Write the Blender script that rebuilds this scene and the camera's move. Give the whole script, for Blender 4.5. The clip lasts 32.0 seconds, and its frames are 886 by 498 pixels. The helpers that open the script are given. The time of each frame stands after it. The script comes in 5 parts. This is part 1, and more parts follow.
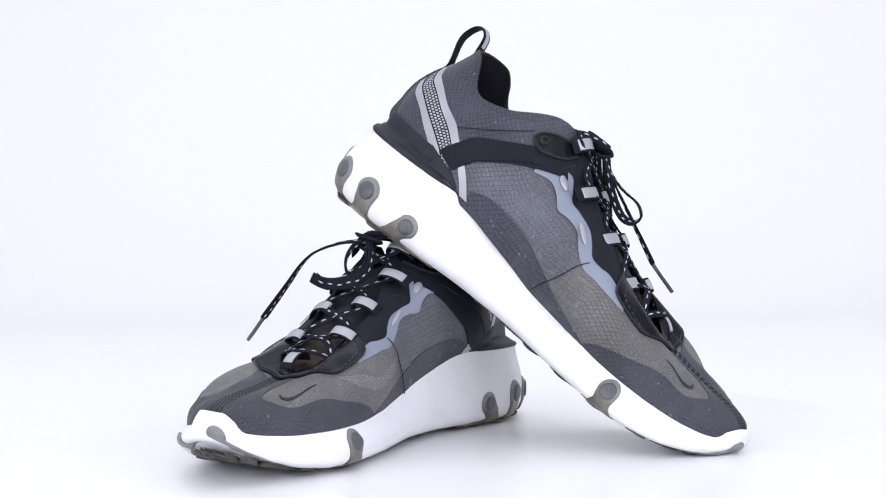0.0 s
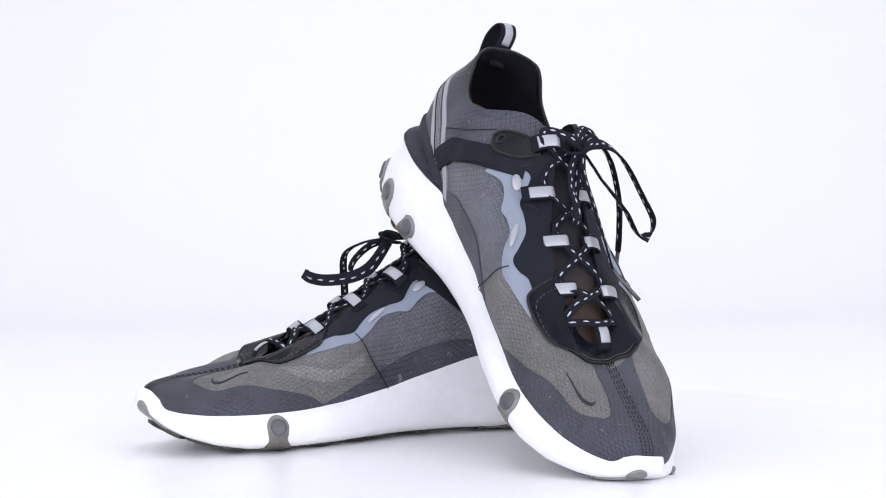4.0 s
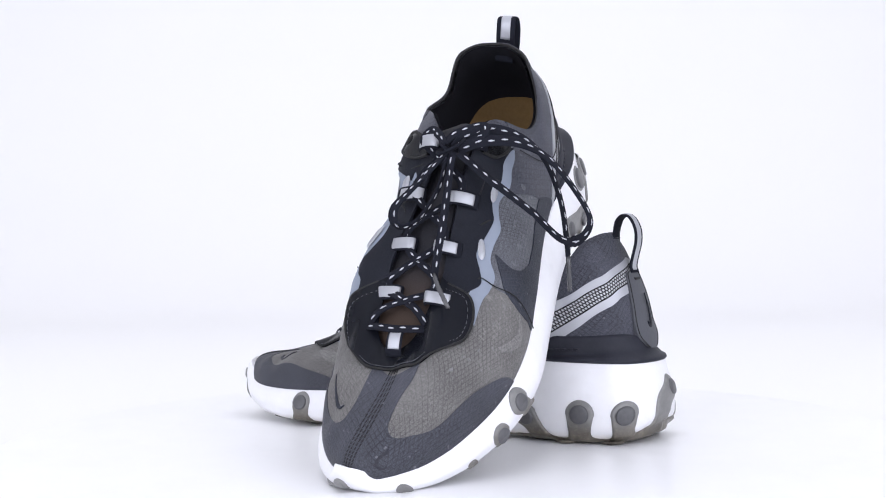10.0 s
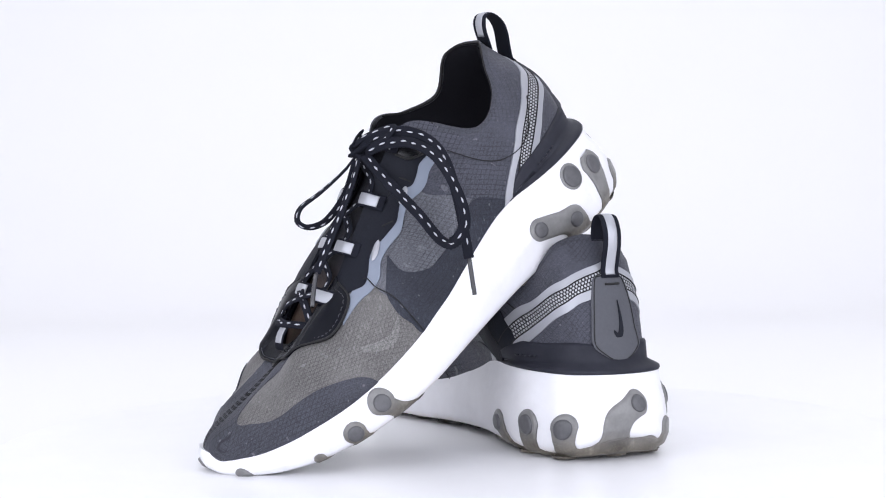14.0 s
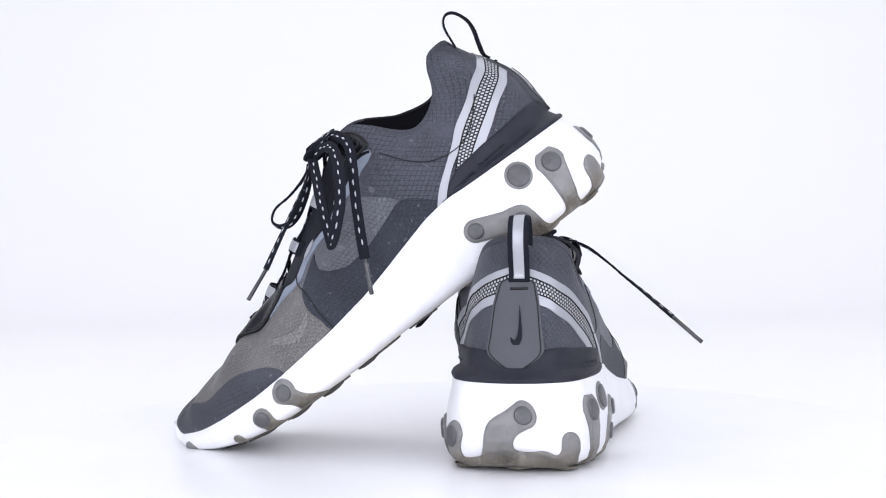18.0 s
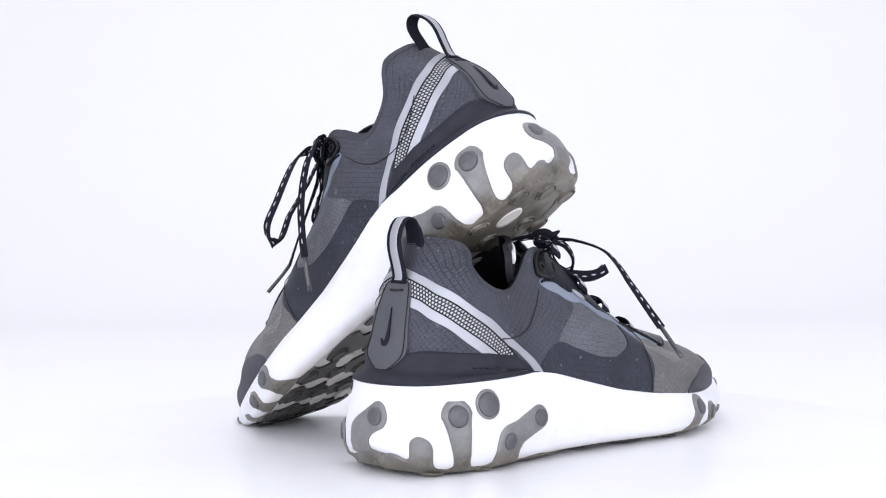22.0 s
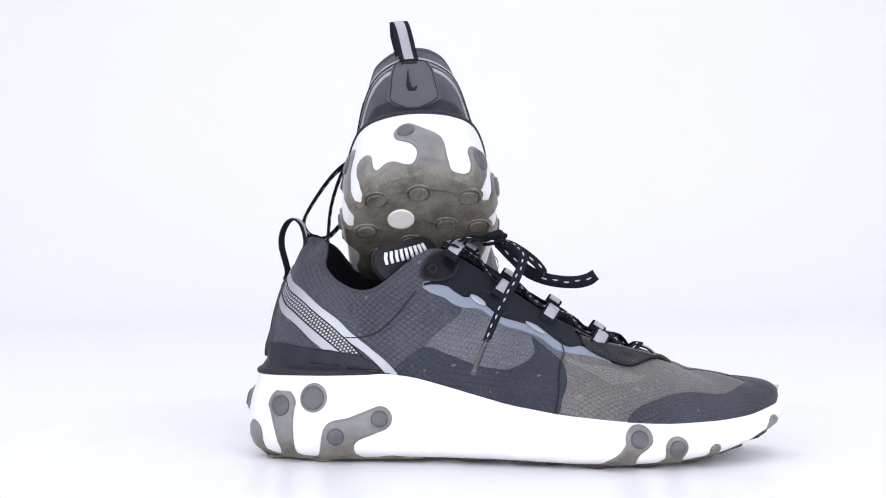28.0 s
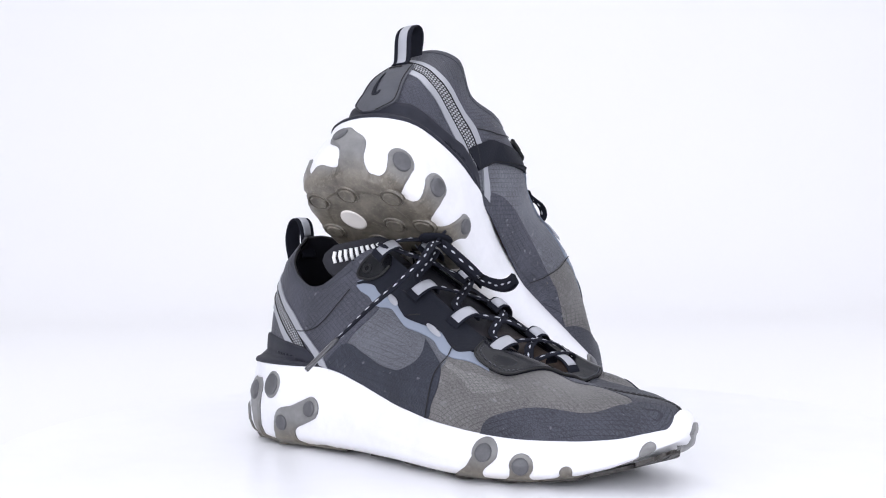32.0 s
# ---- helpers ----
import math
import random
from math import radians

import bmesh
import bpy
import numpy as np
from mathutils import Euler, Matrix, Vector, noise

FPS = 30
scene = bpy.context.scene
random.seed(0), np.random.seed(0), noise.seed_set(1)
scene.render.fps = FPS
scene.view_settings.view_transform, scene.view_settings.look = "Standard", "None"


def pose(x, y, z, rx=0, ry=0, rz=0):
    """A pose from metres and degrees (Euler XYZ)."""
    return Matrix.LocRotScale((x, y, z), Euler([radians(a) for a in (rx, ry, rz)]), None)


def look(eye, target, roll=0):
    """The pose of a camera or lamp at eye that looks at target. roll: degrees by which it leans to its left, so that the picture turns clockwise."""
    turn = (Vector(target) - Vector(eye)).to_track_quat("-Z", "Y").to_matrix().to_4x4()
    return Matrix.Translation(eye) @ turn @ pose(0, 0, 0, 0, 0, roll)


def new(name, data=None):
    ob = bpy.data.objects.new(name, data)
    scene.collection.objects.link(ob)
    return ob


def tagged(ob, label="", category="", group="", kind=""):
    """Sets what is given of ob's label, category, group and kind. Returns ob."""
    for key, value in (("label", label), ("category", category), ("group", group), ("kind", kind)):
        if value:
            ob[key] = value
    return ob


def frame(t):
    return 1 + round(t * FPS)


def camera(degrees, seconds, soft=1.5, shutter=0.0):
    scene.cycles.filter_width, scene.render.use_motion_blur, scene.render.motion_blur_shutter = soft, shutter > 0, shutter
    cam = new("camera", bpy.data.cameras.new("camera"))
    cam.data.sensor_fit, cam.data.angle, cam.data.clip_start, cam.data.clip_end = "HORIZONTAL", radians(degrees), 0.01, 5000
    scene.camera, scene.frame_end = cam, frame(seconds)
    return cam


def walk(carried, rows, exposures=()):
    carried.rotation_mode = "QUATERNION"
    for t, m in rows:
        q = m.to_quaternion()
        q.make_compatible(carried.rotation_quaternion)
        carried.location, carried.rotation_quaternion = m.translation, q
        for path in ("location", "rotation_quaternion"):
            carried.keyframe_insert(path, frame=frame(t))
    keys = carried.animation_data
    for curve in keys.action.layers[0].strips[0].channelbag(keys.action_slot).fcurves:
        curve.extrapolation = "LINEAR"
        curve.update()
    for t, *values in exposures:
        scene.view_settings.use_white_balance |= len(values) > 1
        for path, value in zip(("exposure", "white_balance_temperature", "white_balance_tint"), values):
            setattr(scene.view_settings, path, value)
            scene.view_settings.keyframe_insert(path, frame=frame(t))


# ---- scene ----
# ---- camera: stands still before the turntable ----
CAM_AT = (0.0, -0.8, 0.1329)
cam = camera(36.48, 32.0, soft=1.08)
EYE = look(CAM_AT, (CAM_AT[0] - 0.011456, CAM_AT[1] + 0.999628, CAM_AT[2] - 0.024737), -0.73)
walk(cam, [(0, EYE), (32, EYE)])

SPIN = -8.7868  # degrees a second


def turned(t):
    """The turntable's turn at t seconds, from its place at 28 s."""
    return Matrix.Rotation(radians(SPIN * (t - 28.0)), 4, "Z")


RIGHT_AT = pose(-0.1216, -0.0296, 0.0025, 0, 0, -9.0)
LEFT_AT = pose(-0.01983, -0.09333, 0.15791, -2.473, 35.777, 91.089)

# ---- light: a wide overhead softbox, one at each side of the camera, and two strips that light the white sweep ----
world = bpy.data.worlds.new("studio")
world.use_nodes = True
scene.world = world
world.node_tree.nodes["Background"].inputs[0].default_value = (0.93, 0.95, 1.0, 1)
world.node_tree.nodes["Background"].inputs[1].default_value = 0.3


def softbox(name, at, aim, size, power, tint=(0.892, 0.908, 1.0)):
    lamp = bpy.data.lights.new(name, "AREA")
    lamp.shape, lamp.size, lamp.size_y, lamp.energy, lamp.color = "RECTANGLE", size[0], size[1], power, tint
    ob = new(name, lamp)
    ob.matrix_world = look(at, aim)
    return ob


softbox("softbox_top", (0.0, -0.05, 1.6), (0, 0, 0.0), (3.4, 2.6), 17.5)
softbox("softbox_front_a", (-1.0, -1.5, 0.55), (0, 0, 0.05), (2.0, 1.3), 25)
softbox("softbox_front_b", (1.0, -1.5, 0.55), (0, 0, 0.05), (2.0, 1.3), 25)
softbox("softbox_sweep", (0.0, 0.75, 2.2), (0, 1.2, 0.0), (4.8, 0.7), 16.5, (0.985, 0.99, 1.0))
scene.view_settings.exposure = 0.0


# ---- materials ----
def material(name, color, rough=0.6, metal=0.0, coat=0.0, sheen=0.0):
    m = bpy.data.materials.new(name)
    m.use_nodes = True
    b = m.node_tree.nodes["Principled BSDF"]
    b.inputs["Base Color"].default_value = (*color, 1)
    b.inputs["Roughness"].default_value = rough
    b.inputs["Metallic"].default_value = metal
    b.inputs["Coat Weight"].default_value = coat
    b.inputs["Sheen Weight"].default_value = sheen
    return m


class Nodes:
    """A little writer of node trees."""

    def __init__(self, m):
        self.t = m.node_tree
        self.b = self.t.nodes["Principled BSDF"]

    def put(self, node, kind, value):
        if isinstance(value, (int, float, tuple)):
            node.inputs[kind].default_value = value
        elif value is not None:
            self.t.links.new(value, node.inputs[kind])

    def coords(self, which="Object"):
        return self.t.nodes.new("ShaderNodeTexCoord").outputs[which]

    def noise(self, scale, detail=3, vector=None, rough=0.5):
        n = self.t.nodes.new("ShaderNodeTexNoise")
        self.put(n, "Scale", scale), self.put(n, "Detail", detail), self.put(n, "Roughness", rough)
        self.put(n, "Vector", vector if vector is not None else self.coords())
        return n.outputs["Fac"]

    def math(self, op, a, b=None, c=None):
        n = self.t.nodes.new("ShaderNodeMath")
        n.operation = op
        for i, v in enumerate((a, b, c)):
            self.put(n, i, v)
        return n.outputs[0]

    def split(self, v):
        n = self.t.nodes.new("ShaderNodeSeparateXYZ")
        self.put(n, 0, v)
        return n.outputs

    def ramp(self, fac, stops):
        n = self.t.nodes.new("ShaderNodeValToRGB")
        while len(n.color_ramp.elements) < len(stops):
            n.color_ramp.elements.new(0.5)
        for e, (p, c) in zip(n.color_ramp.elements, stops):
            e.position, e.color = p, (*c, 1) if len(c) == 3 else c
        self.put(n, 0, fac)
        return n.outputs[0]

    def mix(self, fac, a, b):
        n = self.t.nodes.new("ShaderNodeMix")
        n.data_type = "RGBA"
        for key, v in (("Factor", fac), ("A", a), ("B", b)):
            sock = next(s for s in n.inputs if s.name == key and s.type == ("VALUE" if key == "Factor" else "RGBA"))
            if isinstance(v, (int, float)):
                sock.default_value = v
            elif isinstance(v, tuple):
                sock.default_value = (*v, 1)
            else:
                self.t.links.new(v, sock)
        return next(s for s in n.outputs if s.type == "RGBA")

    def bump(self, height, strength=0.3, distance=0.001):
        n = self.t.nodes.new("ShaderNodeBump")
        self.put(n, "Strength", strength), self.put(n, "Distance", distance), self.put(n, "Height", height)
        self.t.links.new(n.outputs[0], self.b.inputs["Normal"])

    def color(self, v):
        self.t.links.new(v, self.b.inputs["Base Color"])

    def roughness(self, v):
        self.t.links.new(v, self.b.inputs["Roughness"])


def lines(n, coord, pitch, width):
    """1 on lines at every pitch of the coordinate, 0 between."""
    f = n.math("FRACT", n.math("DIVIDE", coord, pitch))
    d = n.math("ABSOLUTE", n.math("SUBTRACT", f, 0.5))
    return n.math("MINIMUM", n.math("MAXIMUM", n.math("MULTIPLY", n.math("SUBTRACT", d, 0.5 - width / 2), 4.0 / width), 0.0), 1.0)


def ripstop(name, cloth, thread, rough=0.6, pitch=0.0047, glow=0.08, net=0.6, streak=0.3, slubs=0.12, pale=0.3):
    """Thin woven cloth with a raised diamond grid of thicker threads, worn pale in streaks and dotted with slubs."""
    m = material(name, cloth, rough, sheen=glow)
    m.node_tree.nodes["Principled BSDF"].inputs["Specular IOR Level"].default_value = 0.22
    n = Nodes(m)
    uv = n.split(n.coords("UV"))
    wob = n.math("MULTIPLY", n.math("SUBTRACT", n.noise(55, 2), 0.5), 0.0026)
    a = n.math("ADD", n.math("ADD", uv[0], wob), n.math("MULTIPLY", uv[1], 1.45))
    b = n.math("SUBTRACT", n.math("ADD", uv[0], wob), n.math("MULTIPLY", uv[1], 1.45))
    grid = n.math("MAXIMUM", lines(n, a, pitch, 0.19), lines(n, b, pitch, 0.19))

    def scaled(x, y, tilt):
        c = n.t.nodes.new("ShaderNodeCombineXYZ")
        n.put(c, 0, n.math("MULTIPLY", n.math("ADD", uv[0], n.math("MULTIPLY", uv[1], tilt)), x))
        n.put(c, 1, n.math("MULTIPLY", uv[1], y))
        return c.outputs[0]

    weave = n.noise(1500, 2)
    rows = n.noise(1.0, 2, scaled(280.0, 2400.0, 0.0))
    base = n.mix(n.ramp(weave, [(0.35, (0, 0, 0)), (0.65, (1, 1, 1))]), tuple(min(1, c * 1.28) for c in cloth), tuple(c * 0.56 for c in cloth))
    base = n.mix(n.math("MULTIPLY", n.ramp(rows, [(0.48, (0, 0, 0)), (0.72, (1, 1, 1))]), streak), base, tuple(min(1, c * 1.9 + 0.01) for c in cloth))
    # broad paler fading and darker patches, spread at random
    base = n.mix(n.math("MULTIPLY", n.ramp(n.noise(34, 4), [(0.38, (0, 0, 0)), (0.75, (1, 1, 1))]), 0.5), base, tuple(min(1, c * 1.6) for c in cloth))
    base = n.mix(n.math("MULTIPLY", n.ramp(n.noise(21, 3), [(0.50, (0, 0, 0)), (0.78, (1, 1, 1))]), 0.45), base, tuple(c * 0.55 for c in cloth))
    patchy = n.math("MULTIPLY_ADD", n.ramp(n.noise(22, 3), [(0.35, (0, 0, 0)), (0.62, (1, 1, 1))]), 0.45, 0.55)
    base = n.mix(n.math("MULTIPLY", n.math("MULTIPLY", grid, net), patchy), base, thread)
    # here and there the thick threads are rubbed pale
    fine = n.math("MAXIMUM", lines(n, a, pitch, 0.10), lines(n, b, pitch, 0.10))
    rubbed = n.math("MULTIPLY", fine, n.ramp(n.noise(27, 4), [(0.52, (0, 0, 0)), (0.66, (1, 1, 1))]))
    base = n.mix(n.math("MULTIPLY", rubbed, pale), base, tuple(min(1, c * 2.4 + 0.03) for c in cloth))
    # frayed scratches in patches
    worn = n.math("MULTIPLY", n.ramp(n.noise(1.0, 2, scaled(950.0, 130.0, 0.35)), [(0.56, (0, 0, 0)), (0.68, (1, 1, 1))]), n.ramp(n.noise(17, 3), [(0.45, (0, 0, 0)), (0.66, (1, 1, 1))]))
    base = n.mix(n.math("MULTIPLY", worn, 0.35), base, tuple(min(1, c * 2.1 + 0.02) for c in cloth))
    # small pale slubs, and fewer larger ones
    specks = n.ramp(n.noise(330, 1), [(0.735, (0, 0, 0)), (0.76, (1, 1, 1))])
    large = n.math("MULTIPLY", n.ramp(n.noise(240, 0), [(0.75, (0, 0, 0)), (0.79, (1, 1, 1))]), n.ramp(n.noise(14, 1), [(0.48, (0, 0, 0)), (0.58, (1, 1, 1))]))
    base = n.mix(n.math("MULTIPLY", specks, 0.25), base, (0.32, 0.32, 0.35))
    n.color(n.mix(n.math("MULTIPLY", large, slubs), base, (0.36, 0.37, 0.40)))
    n.bump(n.math("ADD", n.math("MULTIPLY", grid, 0.8), n.math("ADD", n.math("MULTIPLY", weave, 0.5), n.math("MULTIPLY", rows, 0.5))), 0.5, 0.0004)
    return m


def fabric(name, dark, light, scale=900, rough=0.8, bump=0.4, shine=0.2):
    m = material(name, dark, rough)
    m.node_tree.nodes["Principled BSDF"].inputs["Specular IOR Level"].default_value = shine
    n = Nodes(m)
    g, s = n.noise(scale, 3), n.noise(45, 4)
    n.color(n.mix(n.math("MULTIPLY", n.math("ADD", g, s), 0.5), dark, light))
    n.bump(g, bump, 0.0005)
    return m


def rubber(name, dark, light, rough=0.45, scale=120, shine=0.5):
    m = material(name, dark, rough)
    m.node_tree.nodes["Principled BSDF"].inputs["Specular IOR Level"].default_value = shine
    n = Nodes(m)
    s = n.noise(scale, 5, rough=0.65)
    n.color(n.mix(n.ramp(s, [(0.3, (0, 0, 0)), (0.7, (1, 1, 1))]), dark, light))
    n.bump(n.noise(900, 2), 0.15, 0.0003)
    return m


FOAM = rubber("white_foam", (0.755, 0.752, 0.775), (0.80, 0.80, 0.83), 0.5, 60)
_n = Nodes(FOAM)
_clean = FOAM.node_tree.nodes["Principled BSDF"].inputs["Base Color"].links[0].from_socket
_z = _n.math("ADD", _n.split(_n.coords())[2], _n.math("MULTIPLY", _n.noise(90, 4), 0.006))
_dirt = _n.ramp(_z, [(0.0025, (1, 1, 1)), (0.0065, (0, 0, 0))])
_marks = _n.ramp(_n.noise(75, 5, rough=0.7), [(0.70, (0, 0, 0)), (0.76, (1, 1, 1))])
_mix = _n.mix(_n.math("MULTIPLY", _dirt, 0.55), _clean, (0.62, 0.54, 0.42))
_smear = _n.math("MULTIPLY", _n.ramp(_n.noise(26, 5, rough=0.7), [(0.55, (0, 0, 0)), (0.72, (1, 1, 1))]), 0.30)
_mix = _n.mix(_smear, _mix, (0.60, 0.60, 0.64))
_n.color(_n.mix(_n.math("MULTIPLY", _marks, 0.22), _mix, (0.50, 0.47, 0.44)))
# the foam is a little wavy and dented
_n.bump(_n.math("ADD", _n.noise(42, 2), _n.math("MULTIPLY", _n.noise(900, 2), 0.04)), 0.55, 0.004)
GUM = rubber("smoky_rubber", (0.15, 0.149, 0.150), (0.218, 0.216, 0.214), 0.35, 130)
# the smoky rubber is browner and dirtier where it is walked on
_n = Nodes(GUM)
_clean = GUM.node_tree.nodes["Principled BSDF"].inputs["Base Color"].links[0].from_socket
_z = _n.math("ADD", _n.split(_n.coords())[2], _n.math("MULTIPLY", _n.noise(70, 4), 0.008))
_brown = _n.mix(_n.ramp(_n.noise(48, 6, rough=0.72), [(0.36, (0, 0, 0)), (0.66, (1, 1, 1))]), (0.062, 0.054, 0.043), (0.185, 0.166, 0.136))
_brown = _n.mix(_n.math("MULTIPLY", _n.ramp(_n.noise(420, 3, rough=0.7), [(0.52, (0, 0, 0)), (0.70, (1, 1, 1))]), 0.55), _brown, (0.25, 0.225, 0.18))
_n.color(_n.mix(_n.ramp(_z, [(0.0080, (1, 1, 1)), (0.0190, (0, 0, 0))]), _clean, _brown))
# forefoot tread, dirty, its colour darkened further for the shade underneath
TREAD = rubber("dirty_shaded_tread_rubber", (0.022, 0.020, 0.018), (0.060, 0.054, 0.047), 0.5, 160)
BUTTON = rubber("dark_rubber", (0.065, 0.065, 0.071), (0.10, 0.10, 0.107), 0.4, 200)
CLIP = rubber("black_moulded_plastic", (0.016, 0.017, 0.025), (0.025, 0.026, 0.036), 0.55, 90, 0.2)
RIP_LIGHT = ripstop("grey_ripstop", (0.110, 0.114, 0.131), (0.028, 0.028, 0.036), net=0.75, streak=0.2)
RIP_TAN = ripstop("sandy_ripstop", (0.124, 0.120, 0.118), (0.038, 0.036, 0.036), net=0.64, streak=0.2)
RIP_PALE = ripstop("paler_ripstop", (0.168, 0.164, 0.161), (0.05, 0.05, 0.053), net=0.7, streak=0.2)
RIP_DARK = ripstop("dark_ripstop", (0.052, 0.054, 0.070), (0.012, 0.012, 0.017), net=0.75, streak=0.6, slubs=0.28, pale=0.75)
CAP = ripstop("charcoal_film_over_ripstop", (0.047, 0.049, 0.062), (0.014, 0.015, 0.020), glow=0.05, net=0.7, streak=0.3, slubs=0.0, pale=0.5)
TICK = ripstop("near_black_film_over_ripstop", (0.028, 0.031, 0.043), (0.010, 0.011, 0.016), glow=0.03, net=0.55, streak=0.2, slubs=0.0)
STAY = fabric("black_film", (0.008, 0.009, 0.0135), (0.016, 0.0175, 0.025), 800, 0.55, shine=0.1)
LINING = fabric("black_knit", (0.008, 0.008, 0.011), (0.018, 0.018, 0.023), 1200, 0.9, shine=0.08)
TONGUE = fabric("black_knit_browned_below", (0.010, 0.010, 0.014), (0.024, 0.024, 0.030), 1200, 0.6, shine=0.2)
_n = Nodes(TONGUE)
_clean = TONGUE.node_tree.nodes["Principled BSDF"].inputs["Base Color"].links[0].from_socket
_n.color(_n.mix(_n.ramp(_n.split(_n.coords())[0], [(0.178, (0, 0, 0)), (0.21, (1, 1, 1))]), _clean, (0.050, 0.033, 0.025)))
LEATHER = fabric("black_glossy_leather", (0.0045, 0.0050, 0.0080), (0.008, 0.0088, 0.0130), 350, 0.24, 0.05, 0.15)
EYELET = fabric("glossy_charcoal_leather", (0.0045, 0.005, 0.0065), (0.008, 0.0085, 0.011), 350, 0.26, 0.1, 0.28)
BLUE = fabric("pale_blue_grey_film", (0.20, 0.228, 0.285), (0.245, 0.275, 0.335), 300, 0.5, 0.1)
SILVER = material("silver_reflective_tape", (0.37, 0.378, 0.41), 0.40, metal=0.4)
PATCH = fabric("mid_grey_rubberised_cloth", (0.068, 0.070, 0.082), (0.094, 0.097, 0.110), 600, 0.6)
THREAD = material("black_thread", (0.008, 0.008, 0.009), 0.8)
LACE = fabric("black_lace_weave", (0.007, 0.0076, 0.012), (0.018, 0.0192, 0.027), 1800, 0.85, shine=0.08)
FLECK = material("white_thread", (0.47, 0.48, 0.53), 0.7)
COLLAR = fabric("worn_grey_collar_edge", (0.012, 0.012, 0.014), (0.034, 0.032, 0.033), 700, 0.8)
CORK = fabric("tan_cork_insole", (0.10, 0.058, 0.022), (0.20, 0.125, 0.052), 500, 0.85)
AGLET = material("clear_grey_plastic_tip", (0.05, 0.05, 0.055), 0.2, coat=0.4)
WHITE_INK = material("white_print", (0.8, 0.8, 0.8), 0.6)
NET = material("black_net_over_silver", (0.5, 0.51, 0.54), 0.6)
_n = Nodes(NET)
_uv = _n.split(_n.coords("UV"))
_g = _n.math("MAXIMUM", lines(_n, _n.math("ADD", _uv[0], _n.math("MULTIPLY", _n.math("FLOOR", _n.math("DIVIDE", _uv[1], 0.0022)), 0.00095)), 0.0019, 0.52), lines(_n, _uv[1], 0.0022, 0.40))
_n.color(_n.mix(_g, (0.5, 0.51, 0.54), (0.008, 0.008, 0.01)))
_n.bump(_g, 0.8, 0.0006)
_n.put(NET.node_tree.nodes["Principled BSDF"], "Metallic", _n.math("MULTIPLY", _n.math("SUBTRACT", 1.0, _g), 0.6))

DISC = material("white_gloss_acrylic", (0.75, 0.75, 0.78), 0.13)
_n = Nodes(DISC)
_v = _n.noise(5.5, 6, rough=0.7)
_n.color(_n.mix(_n.ramp(_v, [(0.42, (0, 0, 0)), (0.62, (1, 1, 1))]), (0.865, 0.865, 0.88), (0.84, 0.84, 0.855)))
_n.roughness(_n.math("MULTIPLY_ADD", _n.noise(60, 3), 0.14, 0.24))
DISC.node_tree.nodes["Principled BSDF"].inputs["Specular IOR Level"].default_value = 0.14
SWEEP = material("white_paper_sweep", (0.86, 0.857, 0.865), 0.9)
# for the unseen room, which is added to bounce fill light
ROOM = rubber("grey_bounce_wall_paint", (0.70, 0.70, 0.72), (0.74, 0.74, 0.76), 0.8, 3)


# ---- the stage ----
def mesh_object(name, verts, faces, mat, parent=None, label="", smooth=True, uv=None):
    me = bpy.data.meshes.new(name)
    me.from_pydata([tuple(map(float, v)) for v in verts], [], [tuple(int(i) for i in f) for f in faces])
    me.materials.append(mat)
    me.polygons.foreach_set("use_smooth", [smooth] * len(me.polygons))
    if uv is not None:
        layer = me.uv_layers.new(name="UVMap")
        at = np.zeros(len(me.loops), np.int32)
        me.loops.foreach_get("vertex_index", at)
        layer.data.foreach_set("uv", np.asarray(uv, np.float32)[at].ravel())
    me.update()
    ob = new(name, me)
    ob.parent = parent
    if label:
        ob["label"] = label
    return ob


def revolve(profile, count, cx=0.0, cy=0.0):
    """Verts and faces of a profile of (radius, z) turned about an upright axis, closed at both ends."""
    verts = [(cx + r * math.cos(6.28318530718 * k / count), cy + r * math.sin(6.28318530718 * k / count), z) for r, z in profile for k in range(count)]
    faces = []
    for i in range(len(profile) - 1):
        for k in range(count):
            j = (k + 1) % count
            faces.append((i * count + k, i * count + j, (i + 1) * count + j, (i + 1) * count + k))
    faces.append(tuple(range((len(profile) - 1) * count, len(profile) * count)))
    faces.append(tuple(reversed(range(count))))
    return verts, faces


